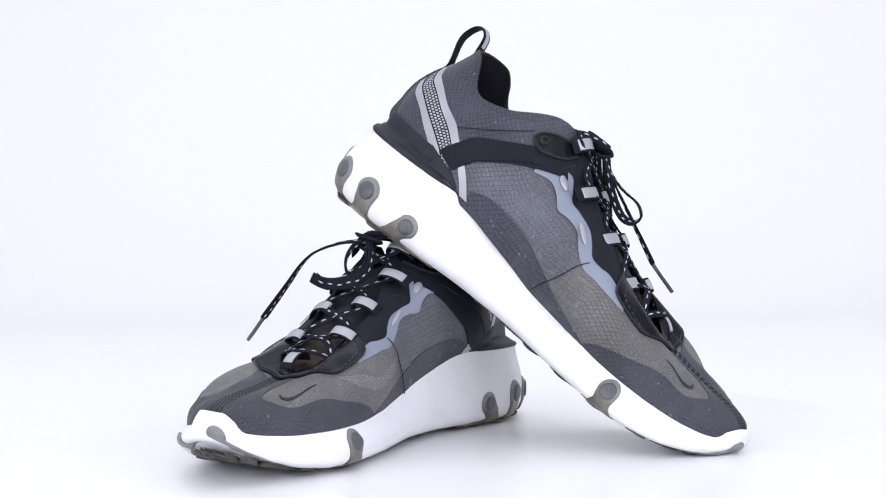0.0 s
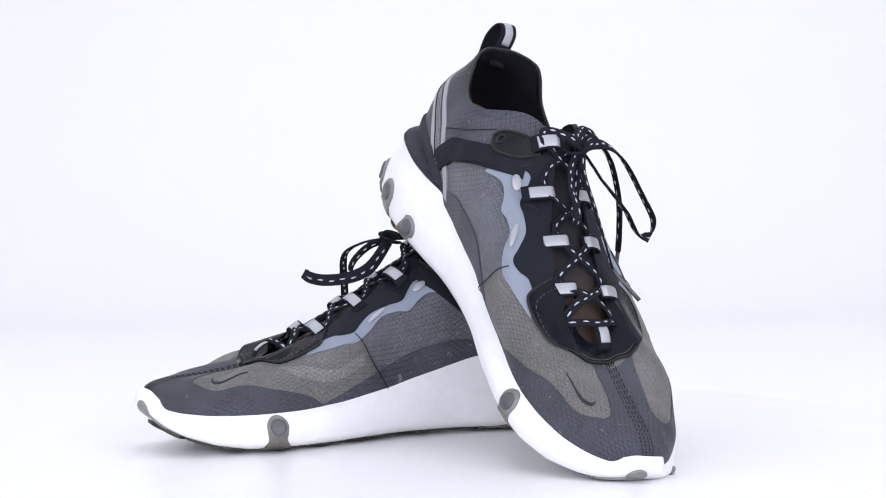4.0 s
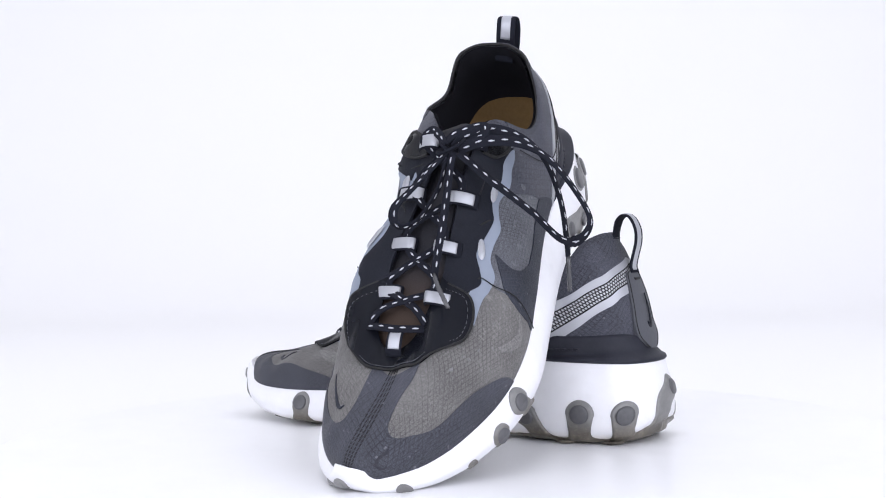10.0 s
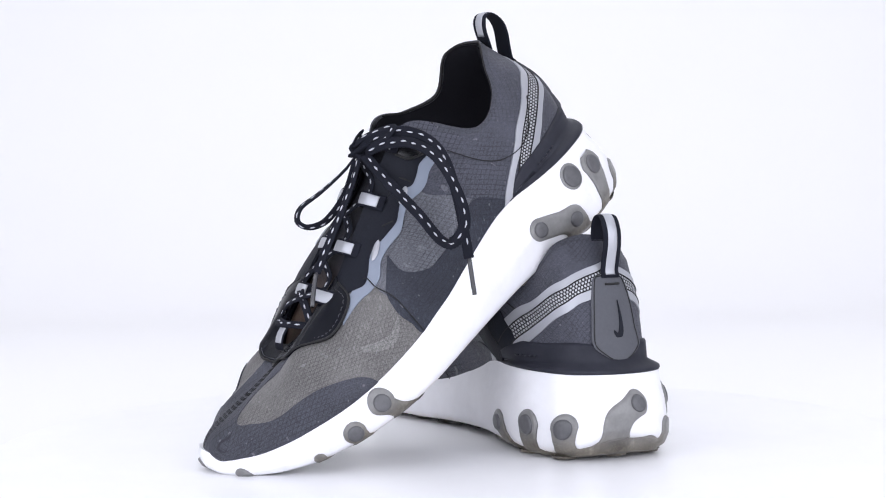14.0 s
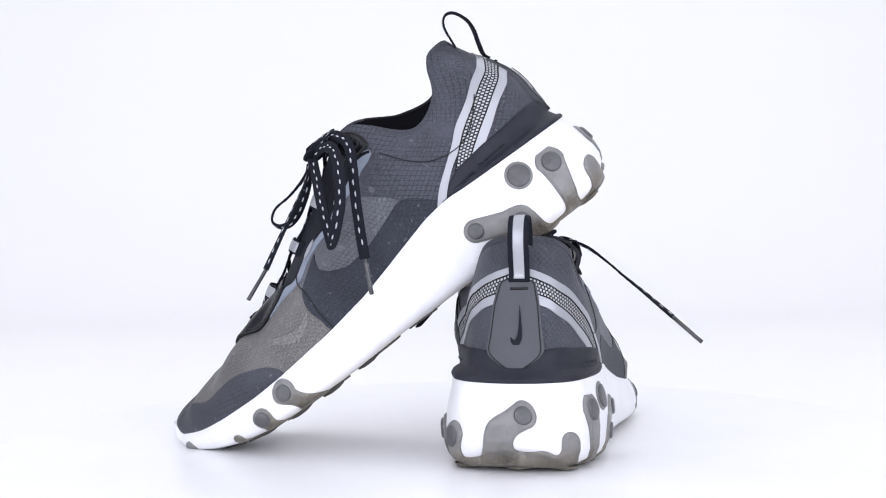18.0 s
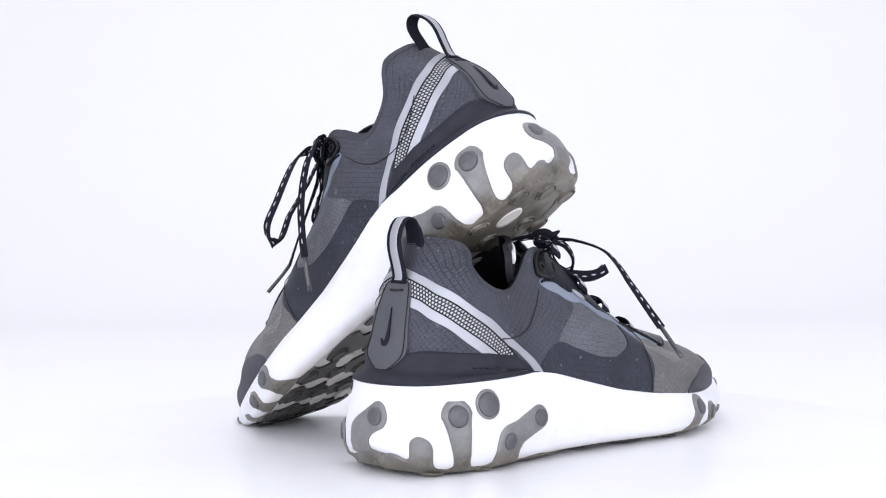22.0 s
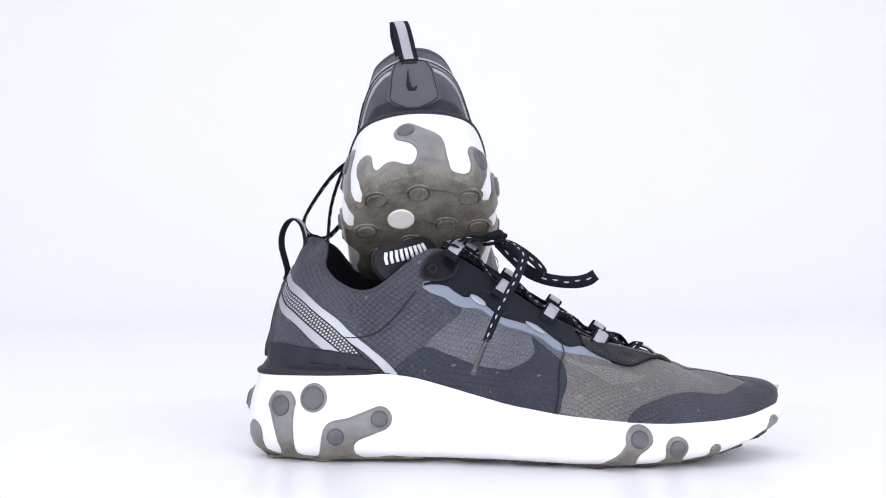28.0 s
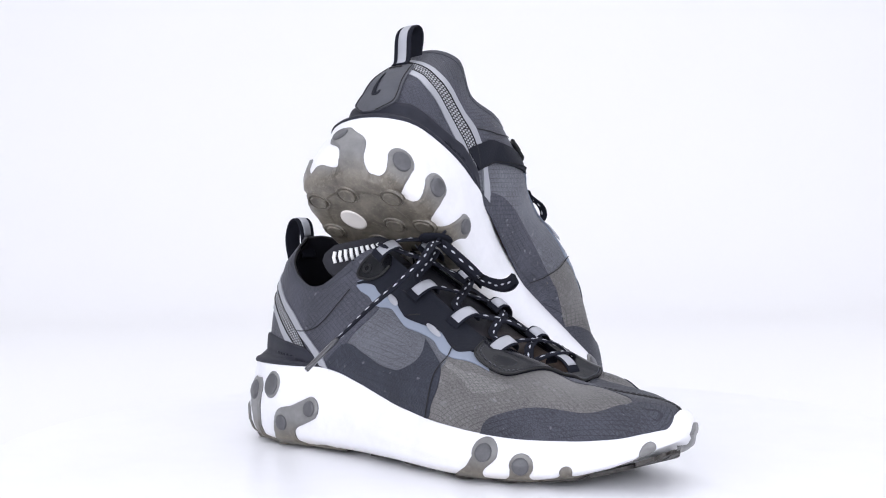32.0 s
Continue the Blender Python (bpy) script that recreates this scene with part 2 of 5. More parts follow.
def build_stage():
    """The sweep: a table that curves up into a back wall, one sheet; and an unseen grey room added round it to bounce
    light.
    """
    prof = [(-1.0, -0.75), (-1.0, -0.045), (-0.985, -0.032), (-0.97, -0.03)]
    prof += [(1.3 + 0.6 * math.sin(a), 0.57 - 0.6 * math.cos(a)) for a in [i * math.pi / 24 for i in range(13)]]
    prof += [(1.9, 2.6)]
    xs = [-2.4, -1.2, 0.0, 1.2, 2.4]
    verts = [(x, y, z) for y, z in prof for x in xs]
    k = len(xs)
    faces = [(i * k + j, i * k + j + 1, (i + 1) * k + j + 1, (i + 1) * k + j) for i in range(len(prof) - 1) for j in range(k - 1)]
    ob = mesh_object("backdrop", verts, faces, SWEEP)
    tagged(ob, "seamless white paper sweep behind the turntable", "backdrop", kind="structure")
    x0, x1, y0, y1, z0, z1 = -2.6, 2.6, -2.8, 2.1, -0.76, 2.8
    corner = [(x, y, z) for z in (z0, z1) for y in (y0, y1) for x in (x0, x1)]
    for name, quad, thick in (("wall_front", (0, 1, 5, 4), (0, -0.1, 0)), ("wall_back", (3, 2, 6, 7), (0, 0.1, 0)), ("wall_left", (2, 0, 4, 6), (-0.1, 0, 0)),
                              ("wall_right", (1, 3, 7, 5), (0.1, 0, 0)), ("ceiling", (4, 5, 7, 6), (0, 0, 0.1)), ("floor", (0, 2, 3, 1), (0, 0, -0.1))):
        v = [corner[q] for q in quad]
        v += [tuple(a + b for a, b in zip(c, thick)) for c in v]
        f = [(0, 1, 2, 3), (7, 6, 5, 4)] + [(j, j + 4, (j + 1) % 4 + 4, (j + 1) % 4) for j in range(4)]
        tagged(mesh_object(name, v, f, ROOM, smooth=False), "unseen grey bounce " + name.split("_")[0], name.split("_")[0], kind="structure")
    prof = [(0.2, -0.03), (0.27, -0.03), (0.2745, -0.028), (0.276, -0.025), (0.276, -0.003), (0.2752, -0.0008), (0.273, 0.0)]
    disc = new("turntable")
    for name, rows, mat, label in (("platter", prof[3:], DISC, "glossy white acrylic platter"), ("base_ring", [(0.2, -0.03), (0.262, -0.03), (0.265, -0.0285), (0.265, -0.0255)], SWEEP, "white base ring")):
        verts, faces = revolve(rows, 160)
        piece = mesh_object(name, verts, faces, mat, disc, label)
        piece.data.polygons[-1].use_smooth = piece.data.polygons[-2].use_smooth = False
    tagged(disc, "round white glossy turntable under the two shoes", "turntable")
    return disc


turntable = build_stage()


# ---- the shoe's forms, in metres: x from heel to toe, y to the inner side, z up; the right shoe ----
def arr(text):
    return np.array([[float(v) for v in row.split()] for row in text.split(",")])


# outline of the sole at its widest
OUT = arr(".0016 0, .006 .0210, .019 .0350, .050 .0432, .085 .042, .120 .038, .155 .041, .195 .051, .232 .057, .262 .0525, .284 .0405, .2970 .0235,"
          ".2995 .0050, .2890 -.0120, .267 -.0292, .232 -.0450, .198 -.0505, .160 -.0475, .120 -.0437, .085 -.0432, .050 -.0437, .019 -.0345, .006 -.0205")
# edge of collar and lace opening, point by point over the outline
TOP = arr(".0365 0 .1185, .0395 .0105 .1185, .0475 .0205 .113, .060 .0265 .0990, .082 .0305 .1022, .108 .0175 .1145, .130 .0120 .1062, .168 .0268 .079,"
          ".197 .0285 .0615, .2155 .0275 .0520, .2245 .023 .0478, .227 .0175 .0466, .2255 .012 .0472, .219 .0065 .0505, .206 .003 .057, .188 .0 .065,"
          ".166 -.0015 .080, .131 -.0065 .1035, .109 -.0145 .1120, .080 -.0280 .0912, .060 -.0275 .096, .0475 -.0200 .113, .0395 -.0105 .1185")


def spread(p):
    """The lacing's outer row stands further out; its inner row a little further in."""
    p = np.array(p, float)
    x, y = p[..., 0], p[..., 1]
    wide = np.interp(x, [0.095, 0.12, 0.145, 0.18, 0.20, 0.222, 0.235], [0, 0.003, 0.007, 0.007, 0.006, 0.004, 0.003])
    p[..., 1] = y - wide * np.interp(y, [0.0, 0.025], [1.0, 0.36])
    return p


TOP = spread(TOP)


def spline(ctrl, u):
    """A closed smooth curve through the points, at u from 0 to 1."""
    c, s = np.asarray(ctrl), np.asarray(u, float) % 1.0 * len(ctrl)
    i = np.floor(s).astype(int)
    f = (s - i)[..., None]
    p0, p1, p2, p3 = (c[(i + k) % len(c)] for k in (-1, 0, 1, 2))
    return 0.5 * (2 * p1 + (p2 - p0) * f + (2 * p0 - 5 * p1 + 4 * p2 - p3) * f**2 + (3 * p1 - p0 - 3 * p2 + p3) * f**3)


def side_of(u):
    d = spline(OUT, u + 1e-4) - spline(OUT, u - 1e-4)
    d /= np.linalg.norm(d, axis=-1, keepdims=True)
    return np.stack([-d[..., 1], d[..., 0]], -1)  # outward, as the outline runs clockwise


def curve(text, soft=9):
    a = arr(text)
    return lambda x: np.interp(x, np.linspace(a[0, 0], a[-1, 0], 200), smooth(np.interp(np.linspace(a[0, 0], a[-1, 0], 200), a[:, 0], a[:, 1]), soft))


def smooth(v, k=9):
    w = np.hanning(k + 2)[1:-1]
    return np.convolve(np.pad(v, k // 2, mode="edge"), w / w.sum(), "valid")


sole_low = curve("-.003 .0140, .002 .0086, .007 .0043, .013 .0017, .02 .0007, .035 .0002, .05 .0002, .11 .0012, .15 .0012, .19 .0002, .225 .0002, .245 .0006, .265 .0034, .282 .0085, .292 .0136, .30 .0190", 5)
sole_top = curve("-.003 .0444, .03 .0450, .09 .0460, .105 .0440, .125 .0385, .155 .0305, .185 .0255, .214 .0232, .243 .0225, .268 .0232, .285 .0248, .293 .0270, .30 .0295")
WALL = arr("0 .0075, .06 .003, .18 .0008, .42 0, .62 .0008, .85 .003, 1 .0055")  # share of height, drawn in by


def rim_z(u):
    """Height of the midsole's upper edge; it runs lower along the inner forefoot."""
    u = np.asarray(u, float) % 1.0
    return sole_top(spline(OUT, u)[..., 0]) - 0.0020 * np.clip((u - 0.24) / 0.08, 0, 1) * np.clip((0.56 - u) / 0.08, 0, 1) - 0.0010 * np.clip((u - 0.5) / 0.05, 0, 1) * np.clip((0.70 - u) / 0.05, 0, 1)


def bumper(u):
    """The raised toe bumper of the midsole."""
    d = np.clip(1.5 - np.abs(np.asarray(u) % 1.0 - 0.489) / 0.026, 0, 1)
    return 0.0078 * d * d * (3 - 2 * d)


def sole(u, w, off=0.0):
    """The side wall of the midsole: u round the outline, w from bottom edge to top edge."""
    p, n = spline(OUT, u), side_of(u)
    x = spline(OUT, u)[..., 0]
    back = np.clip((0.022 - x) / 0.022, 0, 1) * np.clip((w - 0.1) / 0.9, 0, 1) ** 0.8
    lean = np.clip((0.13 - x) / 0.05, 0, 1) * (0.0008 * np.clip((w - 0.3) / 0.7, 0, 1) - 0.0020 * np.clip((w - 0.85) / 0.15, 0, 1))
    p = p - n * (np.interp(w, WALL[:, 0], WALL[:, 1]) + 0.0028 * back + lean - 0.0036 * bumper(u) / 0.0078 * np.clip((w - 0.1) / 0.8, 0, 1) - off)[..., None]
    lo, hi = sole_low(x), rim_z(u) + bumper(u)
    return np.concatenate([p, (lo + w * (hi - lo))[..., None]], -1)


def upper(u, v, off=0.0):
    """The cloth upper: u round the outline, v from the sole (0) to the edge of the opening (1)."""
    u, v = np.broadcast_arrays(np.asarray(u, float), np.asarray(v, float))
    if np.any(off):
        e = 1e-3
        a = upper(u + e, v) - upper(u - e, v)
        b = upper(u, np.minimum(v + e, 1.02)) - upper(u, np.maximum(v - e, -0.02))
        n = np.cross(b, a)
        n /= np.linalg.norm(n, axis=-1, keepdims=True) + 1e-12
        return upper(u, v) + n * np.asarray(off)[..., None]
    x0 = spline(OUT, u)[..., 0]
    b2 = spline(OUT, u) - side_of(u) * (0.0062 - 0.0006 * np.clip((x0 - 0.22) / 0.06, 0, 1) + 0.0062 * np.clip((0.075 - x0) / 0.07, 0, 1) + 0.0012 * np.clip((0.022 - x0) / 0.022, 0, 1))[..., None]
    b2 = b2 * np.stack([np.ones_like(x0), 1 - 0.07 * np.clip((0.085 - x0) / 0.05, 0, 1)], -1)
    b3 = np.concatenate([b2, (rim_z(u) - 0.004)[..., None]], -1)
    c3 = spline(TOP, u)
    x = b2[..., 0]
    flat = np.zeros_like(b3)
    flat[..., :2] = (b3 - c3)[..., :2]
    rise = np.zeros_like(b3)
    rise[..., 2] = (c3 - b3)[..., 2]
    toe = np.clip((x - 0.20) / 0.08, 0, 1)[..., None]
    outer = (np.clip((u % 1.0 - 0.62) / 0.06, 0, 1) * np.clip((0.84 - u % 1.0) / 0.06, 0, 1))[..., None]
    p1 = b3 + rise * (0.52 + 0.04 * toe) + flat * (0.04 + 0.05 * toe)
    p2 = c3 + flat * (0.40 + 0.16 * toe - 0.09 * outer) - rise * (0.26 - 0.10 * toe + 0.06 * outer)
    # the inner side swells over the arch
    inner = (np.clip((u % 1.0 - 0.13) / 0.09, 0, 1) * np.clip((0.36 - u % 1.0) / 0.09, 0, 1))[..., None]
    # the padded collar swells round the heel
    pad = np.clip((0.085 - x) / 0.05, 0, 1)
    p1[..., 1] -= 0.12 * pad * c3[..., 1]
    p2[..., 1] += 0.22 * pad * c3[..., 1]
    p1[..., 1:2] += 0.009 * inner
    p2[..., 1:2] += 0.0110 * inner
    # the tip of the toe rises steeply, then runs back flat
    tip = 0.5 + 0.5 * np.cos(np.pi * np.clip((u % 1.0 - 0.495) / 0.065, -1, 1))
    p1[..., 0] += 0.0070 * tip
    p1[..., 2] += 0.0100 * tip
    p2[..., 2] -= 0.0090 * tip
    t = v[..., None]
    # soft creases run from the foot of the laces down the toe
    um = np.abs(u % 1.0 - 0.5)
    soft = np.clip((um - 0.03) / 0.04, 0, 1) * np.clip((0.19 - um) / 0.05, 0, 1) * np.clip(v / 0.3, 0, 1) * np.clip((0.95 - v) / 0.2, 0, 1)
    p1[..., 2] += 0.0030 * soft * np.sin(95 * um + 5.5 * v)
    p2[..., 2] += 0.0022 * soft * np.sin(95 * um + 5.5 * v + 0.8)
    return (1 - t) ** 3 * b3 + 3 * t * (1 - t) ** 2 * p1 + 3 * t**2 * (1 - t) * p2 + t**3 * c3


def through_points(pts, k):
    """k points on an open smooth curve through the given ones, evenly along it."""
    p = np.asarray(pts, float)
    e = np.concatenate([[2 * p[0] - p[1]], p, [2 * p[-1] - p[-2]]])
    s = np.linspace(0, len(p) - 1, 24 * len(p))
    i = np.minimum(s.astype(int), len(p) - 2)
    f = (s - i)[:, None]
    p0, p1, p2, p3 = e[i], e[i + 1], e[i + 2], e[i + 3]
    q = 0.5 * (2 * p1 + (p2 - p0) * f + (2 * p0 - 5 * p1 + 4 * p2 - p3) * f**2 + (3 * p1 - p0 - 3 * p2 + p3) * f**3)
    scale = np.array([0.66, 0.07]) if p.shape[1] == 2 else np.ones(3)
    d = np.concatenate([[0], np.cumsum(np.linalg.norm(np.diff(q * scale, axis=0), axis=1))])
    t = np.linspace(0, d[-1], k)
    return np.stack([np.interp(t, d, q[:, j]) for j in range(p.shape[1])], 1)


def flip_uv(text):
    """The same line on the other side of the shoe."""
    a = arr(text)
    a[:, 0] = 1.0 - a[:, 0]
    return a


ARC = np.concatenate([[0], np.cumsum(np.linalg.norm(np.diff(spline(OUT, np.linspace(0, 1, 801)), axis=0), axis=1))])


OTHER_ARC = np.concatenate([[0], np.cumsum(np.linalg.norm(np.diff(spline(OUT, np.linspace(1, 0, 801)), axis=0), axis=1))])


def arc(u):
    u = np.asarray(u) % 1.0
    return np.interp(np.minimum(u, 1 - u), np.linspace(0, 1, 801), ARC)


def cloth_uv(u, p):
    """Where the weave runs: along the side and up; over the toe along and across."""
    k = np.clip((p[..., 0] - 0.12) / 0.07, 0, 1)
    return np.stack([(1 - k) * arc(u) + k * (p[..., 0] + 0.03), p[..., 2] - np.abs(p[..., 1]) * k], -1)


def tube(path, radius, count=6):
    """A round thread along the path."""
    p = np.asarray(path, float)
    d = np.gradient(p, axis=0)
    d /= np.linalg.norm(d, axis=1, keepdims=True)
    a = np.cross(d, (0.31, 0.22, 0.92))
    a /= np.linalg.norm(a, axis=1, keepdims=True)
    b = np.cross(d, a)
    ang = np.arange(count) * 2 * math.pi / count
    v = p[:, None] + radius * (a[:, None] * np.cos(ang)[None, :, None] + b[:, None] * np.sin(ang)[None, :, None])
    n = len(p)
    faces = [(i * count + j, i * count + (j + 1) % count, (i + 1) * count + (j + 1) % count, (i + 1) * count + j) for i in range(n - 1) for j in range(count)]
    faces += [tuple(reversed(range(count))), tuple(range((n - 1) * count, n * count))]
    return v.reshape(-1, 3), faces


def band(path, width, thick, face=(0, 0, 1), turn=0.0, round_=3.0, held=False):
    """A flat woven band along the path. face: the way its flat side looks at the start; turn: degrees of twist to its end."""
    p = np.asarray(path, float)
    d = np.gradient(p, axis=0)
    d /= np.linalg.norm(d, axis=1, keepdims=True)
    nrm = np.zeros_like(p)
    f = np.array(face, float)
    for i in range(len(p)):
        f = np.array(face, float) if held else f
        f = f - d[i] * (f @ d[i])
        f /= np.linalg.norm(f)
        nrm[i] = f
    t = np.linspace(0, radians(turn), len(p))[:, None]
    wide = np.cross(d, nrm)
    nrm, wide = nrm * np.cos(t) + wide * np.sin(t), wide * np.cos(t) - nrm * np.sin(t)
    ang = np.arange(10) * 2 * math.pi / 10 + 0.3
    cx, cy = np.cos(ang), np.sin(ang)
    cx, cy = np.sign(cx) * np.abs(cx) ** (1.2 / round_), np.sign(cy) * np.abs(cy) ** 0.8
    v = p[:, None] + wide[:, None] * (cx[None] * np.broadcast_to(width, len(p))[:, None] / 2)[..., None] + nrm[:, None] * (cy * thick / 2)[None, :, None]
    n = len(p)
    faces = [(i * 10 + (j + 1) % 10, i * 10 + j, (i + 1) * 10 + j, (i + 1) * 10 + (j + 1) % 10) for i in range(n - 1) for j in range(10)]
    faces += [tuple(range(10)), tuple(reversed(range((n - 1) * 10, n * 10)))]
    return v.reshape(-1, 3), faces, p, d, nrm, wide


class Shoe:
    """Builds one shoe; side 1 is the right shoe, -1 the left, its mirror image."""

    def __init__(self, side, root):
        self.side, self.root = side, root

    def part(self, name, verts, faces, mat, parent=None, label="", smooth=True, uv=None):
        verts = np.array(verts, float)
        x, y, z = verts.T.copy()
        laced = np.clip((x - 0.115) / 0.03, 0, 1) * np.clip((0.235 - x) / 0.03, 0, 1) * np.clip((z - 0.045) / 0.03, 0, 1)
        outer, inner = np.clip((0.012 - y) / 0.02, 0, 1) * np.clip((y + 0.045) / 0.02, 0, 1), np.clip((y - 0.010) / 0.02, 0, 1)
        if self.side > 0:
            verts[:, 1] -= 0.0025 * laced * outer
            verts[:, 1] -= 0.0040 * np.clip((x - 0.195) / 0.03, 0, 1) * np.clip((0.292 - x) / 0.02, 0, 1) * np.clip((z - 0.024) / 0.008, 0, 1) * np.clip((0.062 - z) / 0.02, 0, 1) * np.clip((-y - 0.008) / 0.02, 0, 1)
            verts[:, 1] += 0.0052 * (name != "midsole") * np.clip((x - 0.055) / 0.03, 0, 1) * np.clip((0.17 - x) / 0.04, 0, 1) * np.clip((z - 0.046) / 0.015, 0, 1) * np.clip((y - 0.018) / 0.016, 0, 1)
            # the other shoe presses the collar open to the outer side
            rear = np.clip((z - 0.092) / 0.018, 0, 1) * np.clip((0.088 - x) / 0.02, 0, 1) * np.clip((x - 0.034) / 0.014, 0, 1)
            verts[:, 1] -= 0.0030 * rear * np.clip(-y / 0.012, 0, 1)
            verts[:, 0] += 0.0085 * np.clip((z - 0.104) / 0.012, 0, 1) * np.clip((0.060 - x) / 0.006, 0, 1) * np.clip((x - 0.034) / 0.004, 0, 1) * np.clip((-0.003 - y) / 0.009, 0, 1)
        else:
            # this shoe is laced tighter, its heel is fuller and its collar stands wider open
            swell = (name != "midsole") * np.clip((x - 0.085) / 0.03, 0, 1) * np.clip((0.235 - x) / 0.05, 0, 1) * np.clip((z - 0.022) / 0.012, 0, 1)
            verts[:, 1] += (0.0045 * outer - 0.0045 * inner * np.clip((0.040 - y) / 0.012, 0, 1)) * laced + 0.0080 * swell * np.clip((y - 0.022) / 0.016, 0, 1)
            verts[:, 2] -= 0.0025 * laced * np.clip((z - 0.06) / 0.03, 0, 1) * np.clip((0.045 - np.abs(y)) / 0.02, 0, 1)
            verts[:, 0] -= 0.0042 * np.exp(-(((z - 0.079) / 0.022) ** 2)) * np.clip((0.06 - x) / 0.04, 0, 1)
            flare = np.clip((z - 0.095) / 0.02, 0, 1) * np.clip((0.085 - x) / 0.03, 0, 1) * np.clip((x - 0.036) / 0.01, 0, 1)
            verts[:, 1] += 0.003 * flare * np.clip(y / 0.012, -1, 0)
            verts[:, 2] += flare * (0.003 * np.clip(y / 0.012, 0, 1) + 0.002 * np.clip(-y / 0.012, 0, 1))
            verts[:, 2] -= 0.0035 * np.exp(-(((x - 0.086) / 0.014) ** 2)) * np.clip((z - 0.07) / 0.02, 0, 1) * np.clip(-y / 0.015, 0, 1)
            verts[:, 0] += 0.0042 * np.clip((z - 0.088) / 0.02, 0, 1) * np.clip((0.082 - x) / 0.02, 0, 1) * np.clip((x - 0.034) / 0.012, 0, 1) * np.clip(-y / 0.012, 0, 1)
        verts *= (1, self.side, 1)
        if self.side < 0:
            faces = [tuple(reversed(f)) for f in faces]
        return mesh_object(name, verts, faces, mat, parent or self.root, label, smooth, uv)

    def sheet(self, name, grid, mat, parent=None, label="", under=None, uv=None, closed=False):
        """A grid of points (rows, columns, 3); under: the same grid lower down, to which the edges are drawn."""
        r, c = grid.shape[:2]
        verts = grid.reshape(-1, 3)
        faces = [(i * c + j, (i + 1) * c + j, (i + 1) * c + (j + 1) % c, i * c + (j + 1) % c) for i in range(r - 1) for j in range(c if closed else c - 1)]
        if under is not None:
            rim = [(0, j) for j in range(c)] + [(i, c - 1) for i in range(1, r)] + [(r - 1, j) for j in range(c - 2, -1, -1)] + [(i, 0) for i in range(r - 2, 0, -1)]
            base = len(verts)
            verts = np.concatenate([verts, [grid[i, j] for i, j in rim], [under[i, j] for i, j in rim]])
            k = len(rim)
            for a in range(k):
                b = (a + 1) % k
                faces.append((base + a, base + b, base + k + b, base + k + a))
            if uv is not None:
                side = np.array([uv[i, j] for i, j in rim])
                uv = np.concatenate([uv.reshape(-1, 2), side, side])
        return self.part(name, verts, faces, mat, parent, label, True, None if uv is None else np.asarray(uv).reshape(-1, 2))

    def overlay(self, name, one, two, mat, off, n=60, m=8, parent=None, label="", weave=None, lift=None):
        """A piece laid on the upper between two lines of (u, v)."""
        one = arr(one) if isinstance(one, str) else one
        two = arr(two) if isinstance(two, str) else two
        a, b = through_points(one, n), through_points(two, n)
        f = np.linspace(0, 1, m)[:, None, None]
        g = a[None] * (1 - f) + b[None] * f
        g[..., 1] = np.clip(g[..., 1], -0.02, 1.0)
        h = np.full(g.shape[:2], off)
        if lift is not None:
            h = h + lift(g[..., 0], g[..., 1])
        top = upper(g[..., 0], g[..., 1], h)
        low = upper(g[..., 0], g[..., 1], h * 0 - 0.0003)
        if weave == "net":
            s = np.concatenate([[0], np.cumsum(np.linalg.norm(np.diff(top[m // 2], axis=0), axis=1))])
            uv = np.stack(np.broadcast_arrays(s[None], np.linspace(0, 0.0088, m)[:, None]), -1)
        else:
            uv = cloth_uv(g[..., 0], top)
        # keep the face outward whichever way the two lines run
        e1, e2 = top[0, n // 2] - top[0, n // 2 - 1], top[1, n // 2] - top[0, n // 2]
        out = top[0, n // 2] - low[0, n // 2]
        if np.cross(e2, e1) @ out < 0:
            top, low, uv = top[::-1], low[::-1], uv[::-1]
        return self.sheet(name, top, mat, parent, label, low, uv)

    def stitch(self, name, line, off=0.0012, radius=0.0003, k=40):
        g = through_points(arr(line), k)
        self.part(name, *tube(upper(g[:, 0], g[:, 1], np.full(k, off)), radius, 5), THREAD)

    def rim(self, name, line, off, radius, k):
        g = through_points(arr(line) if isinstance(line, str) else line, k)
        self.part(name, *tube(upper(g[:, 0], g[:, 1], np.full(k, off)), radius, 6), THREAD)

    def dashes(self, line, off, count, radius=0.0003, mat=THREAD):
        """A row of short stitches along a line."""
        g = through_points(line, count * 5)
        verts, faces = [], []
        for i in range(count):
            q = g[i * 5:i * 5 + 4]
            v, f = tube(upper(q[:, 0], q[:, 1], np.array([off - 0.0003, off + 0.0002, off + 0.0002, off - 0.0003])), radius, 5)
            faces += [tuple(j + len(verts) for j in h) for h in f]
            verts += list(v)
        tagged(self.part("edge_stitching", verts, faces, mat), kind="stuff")

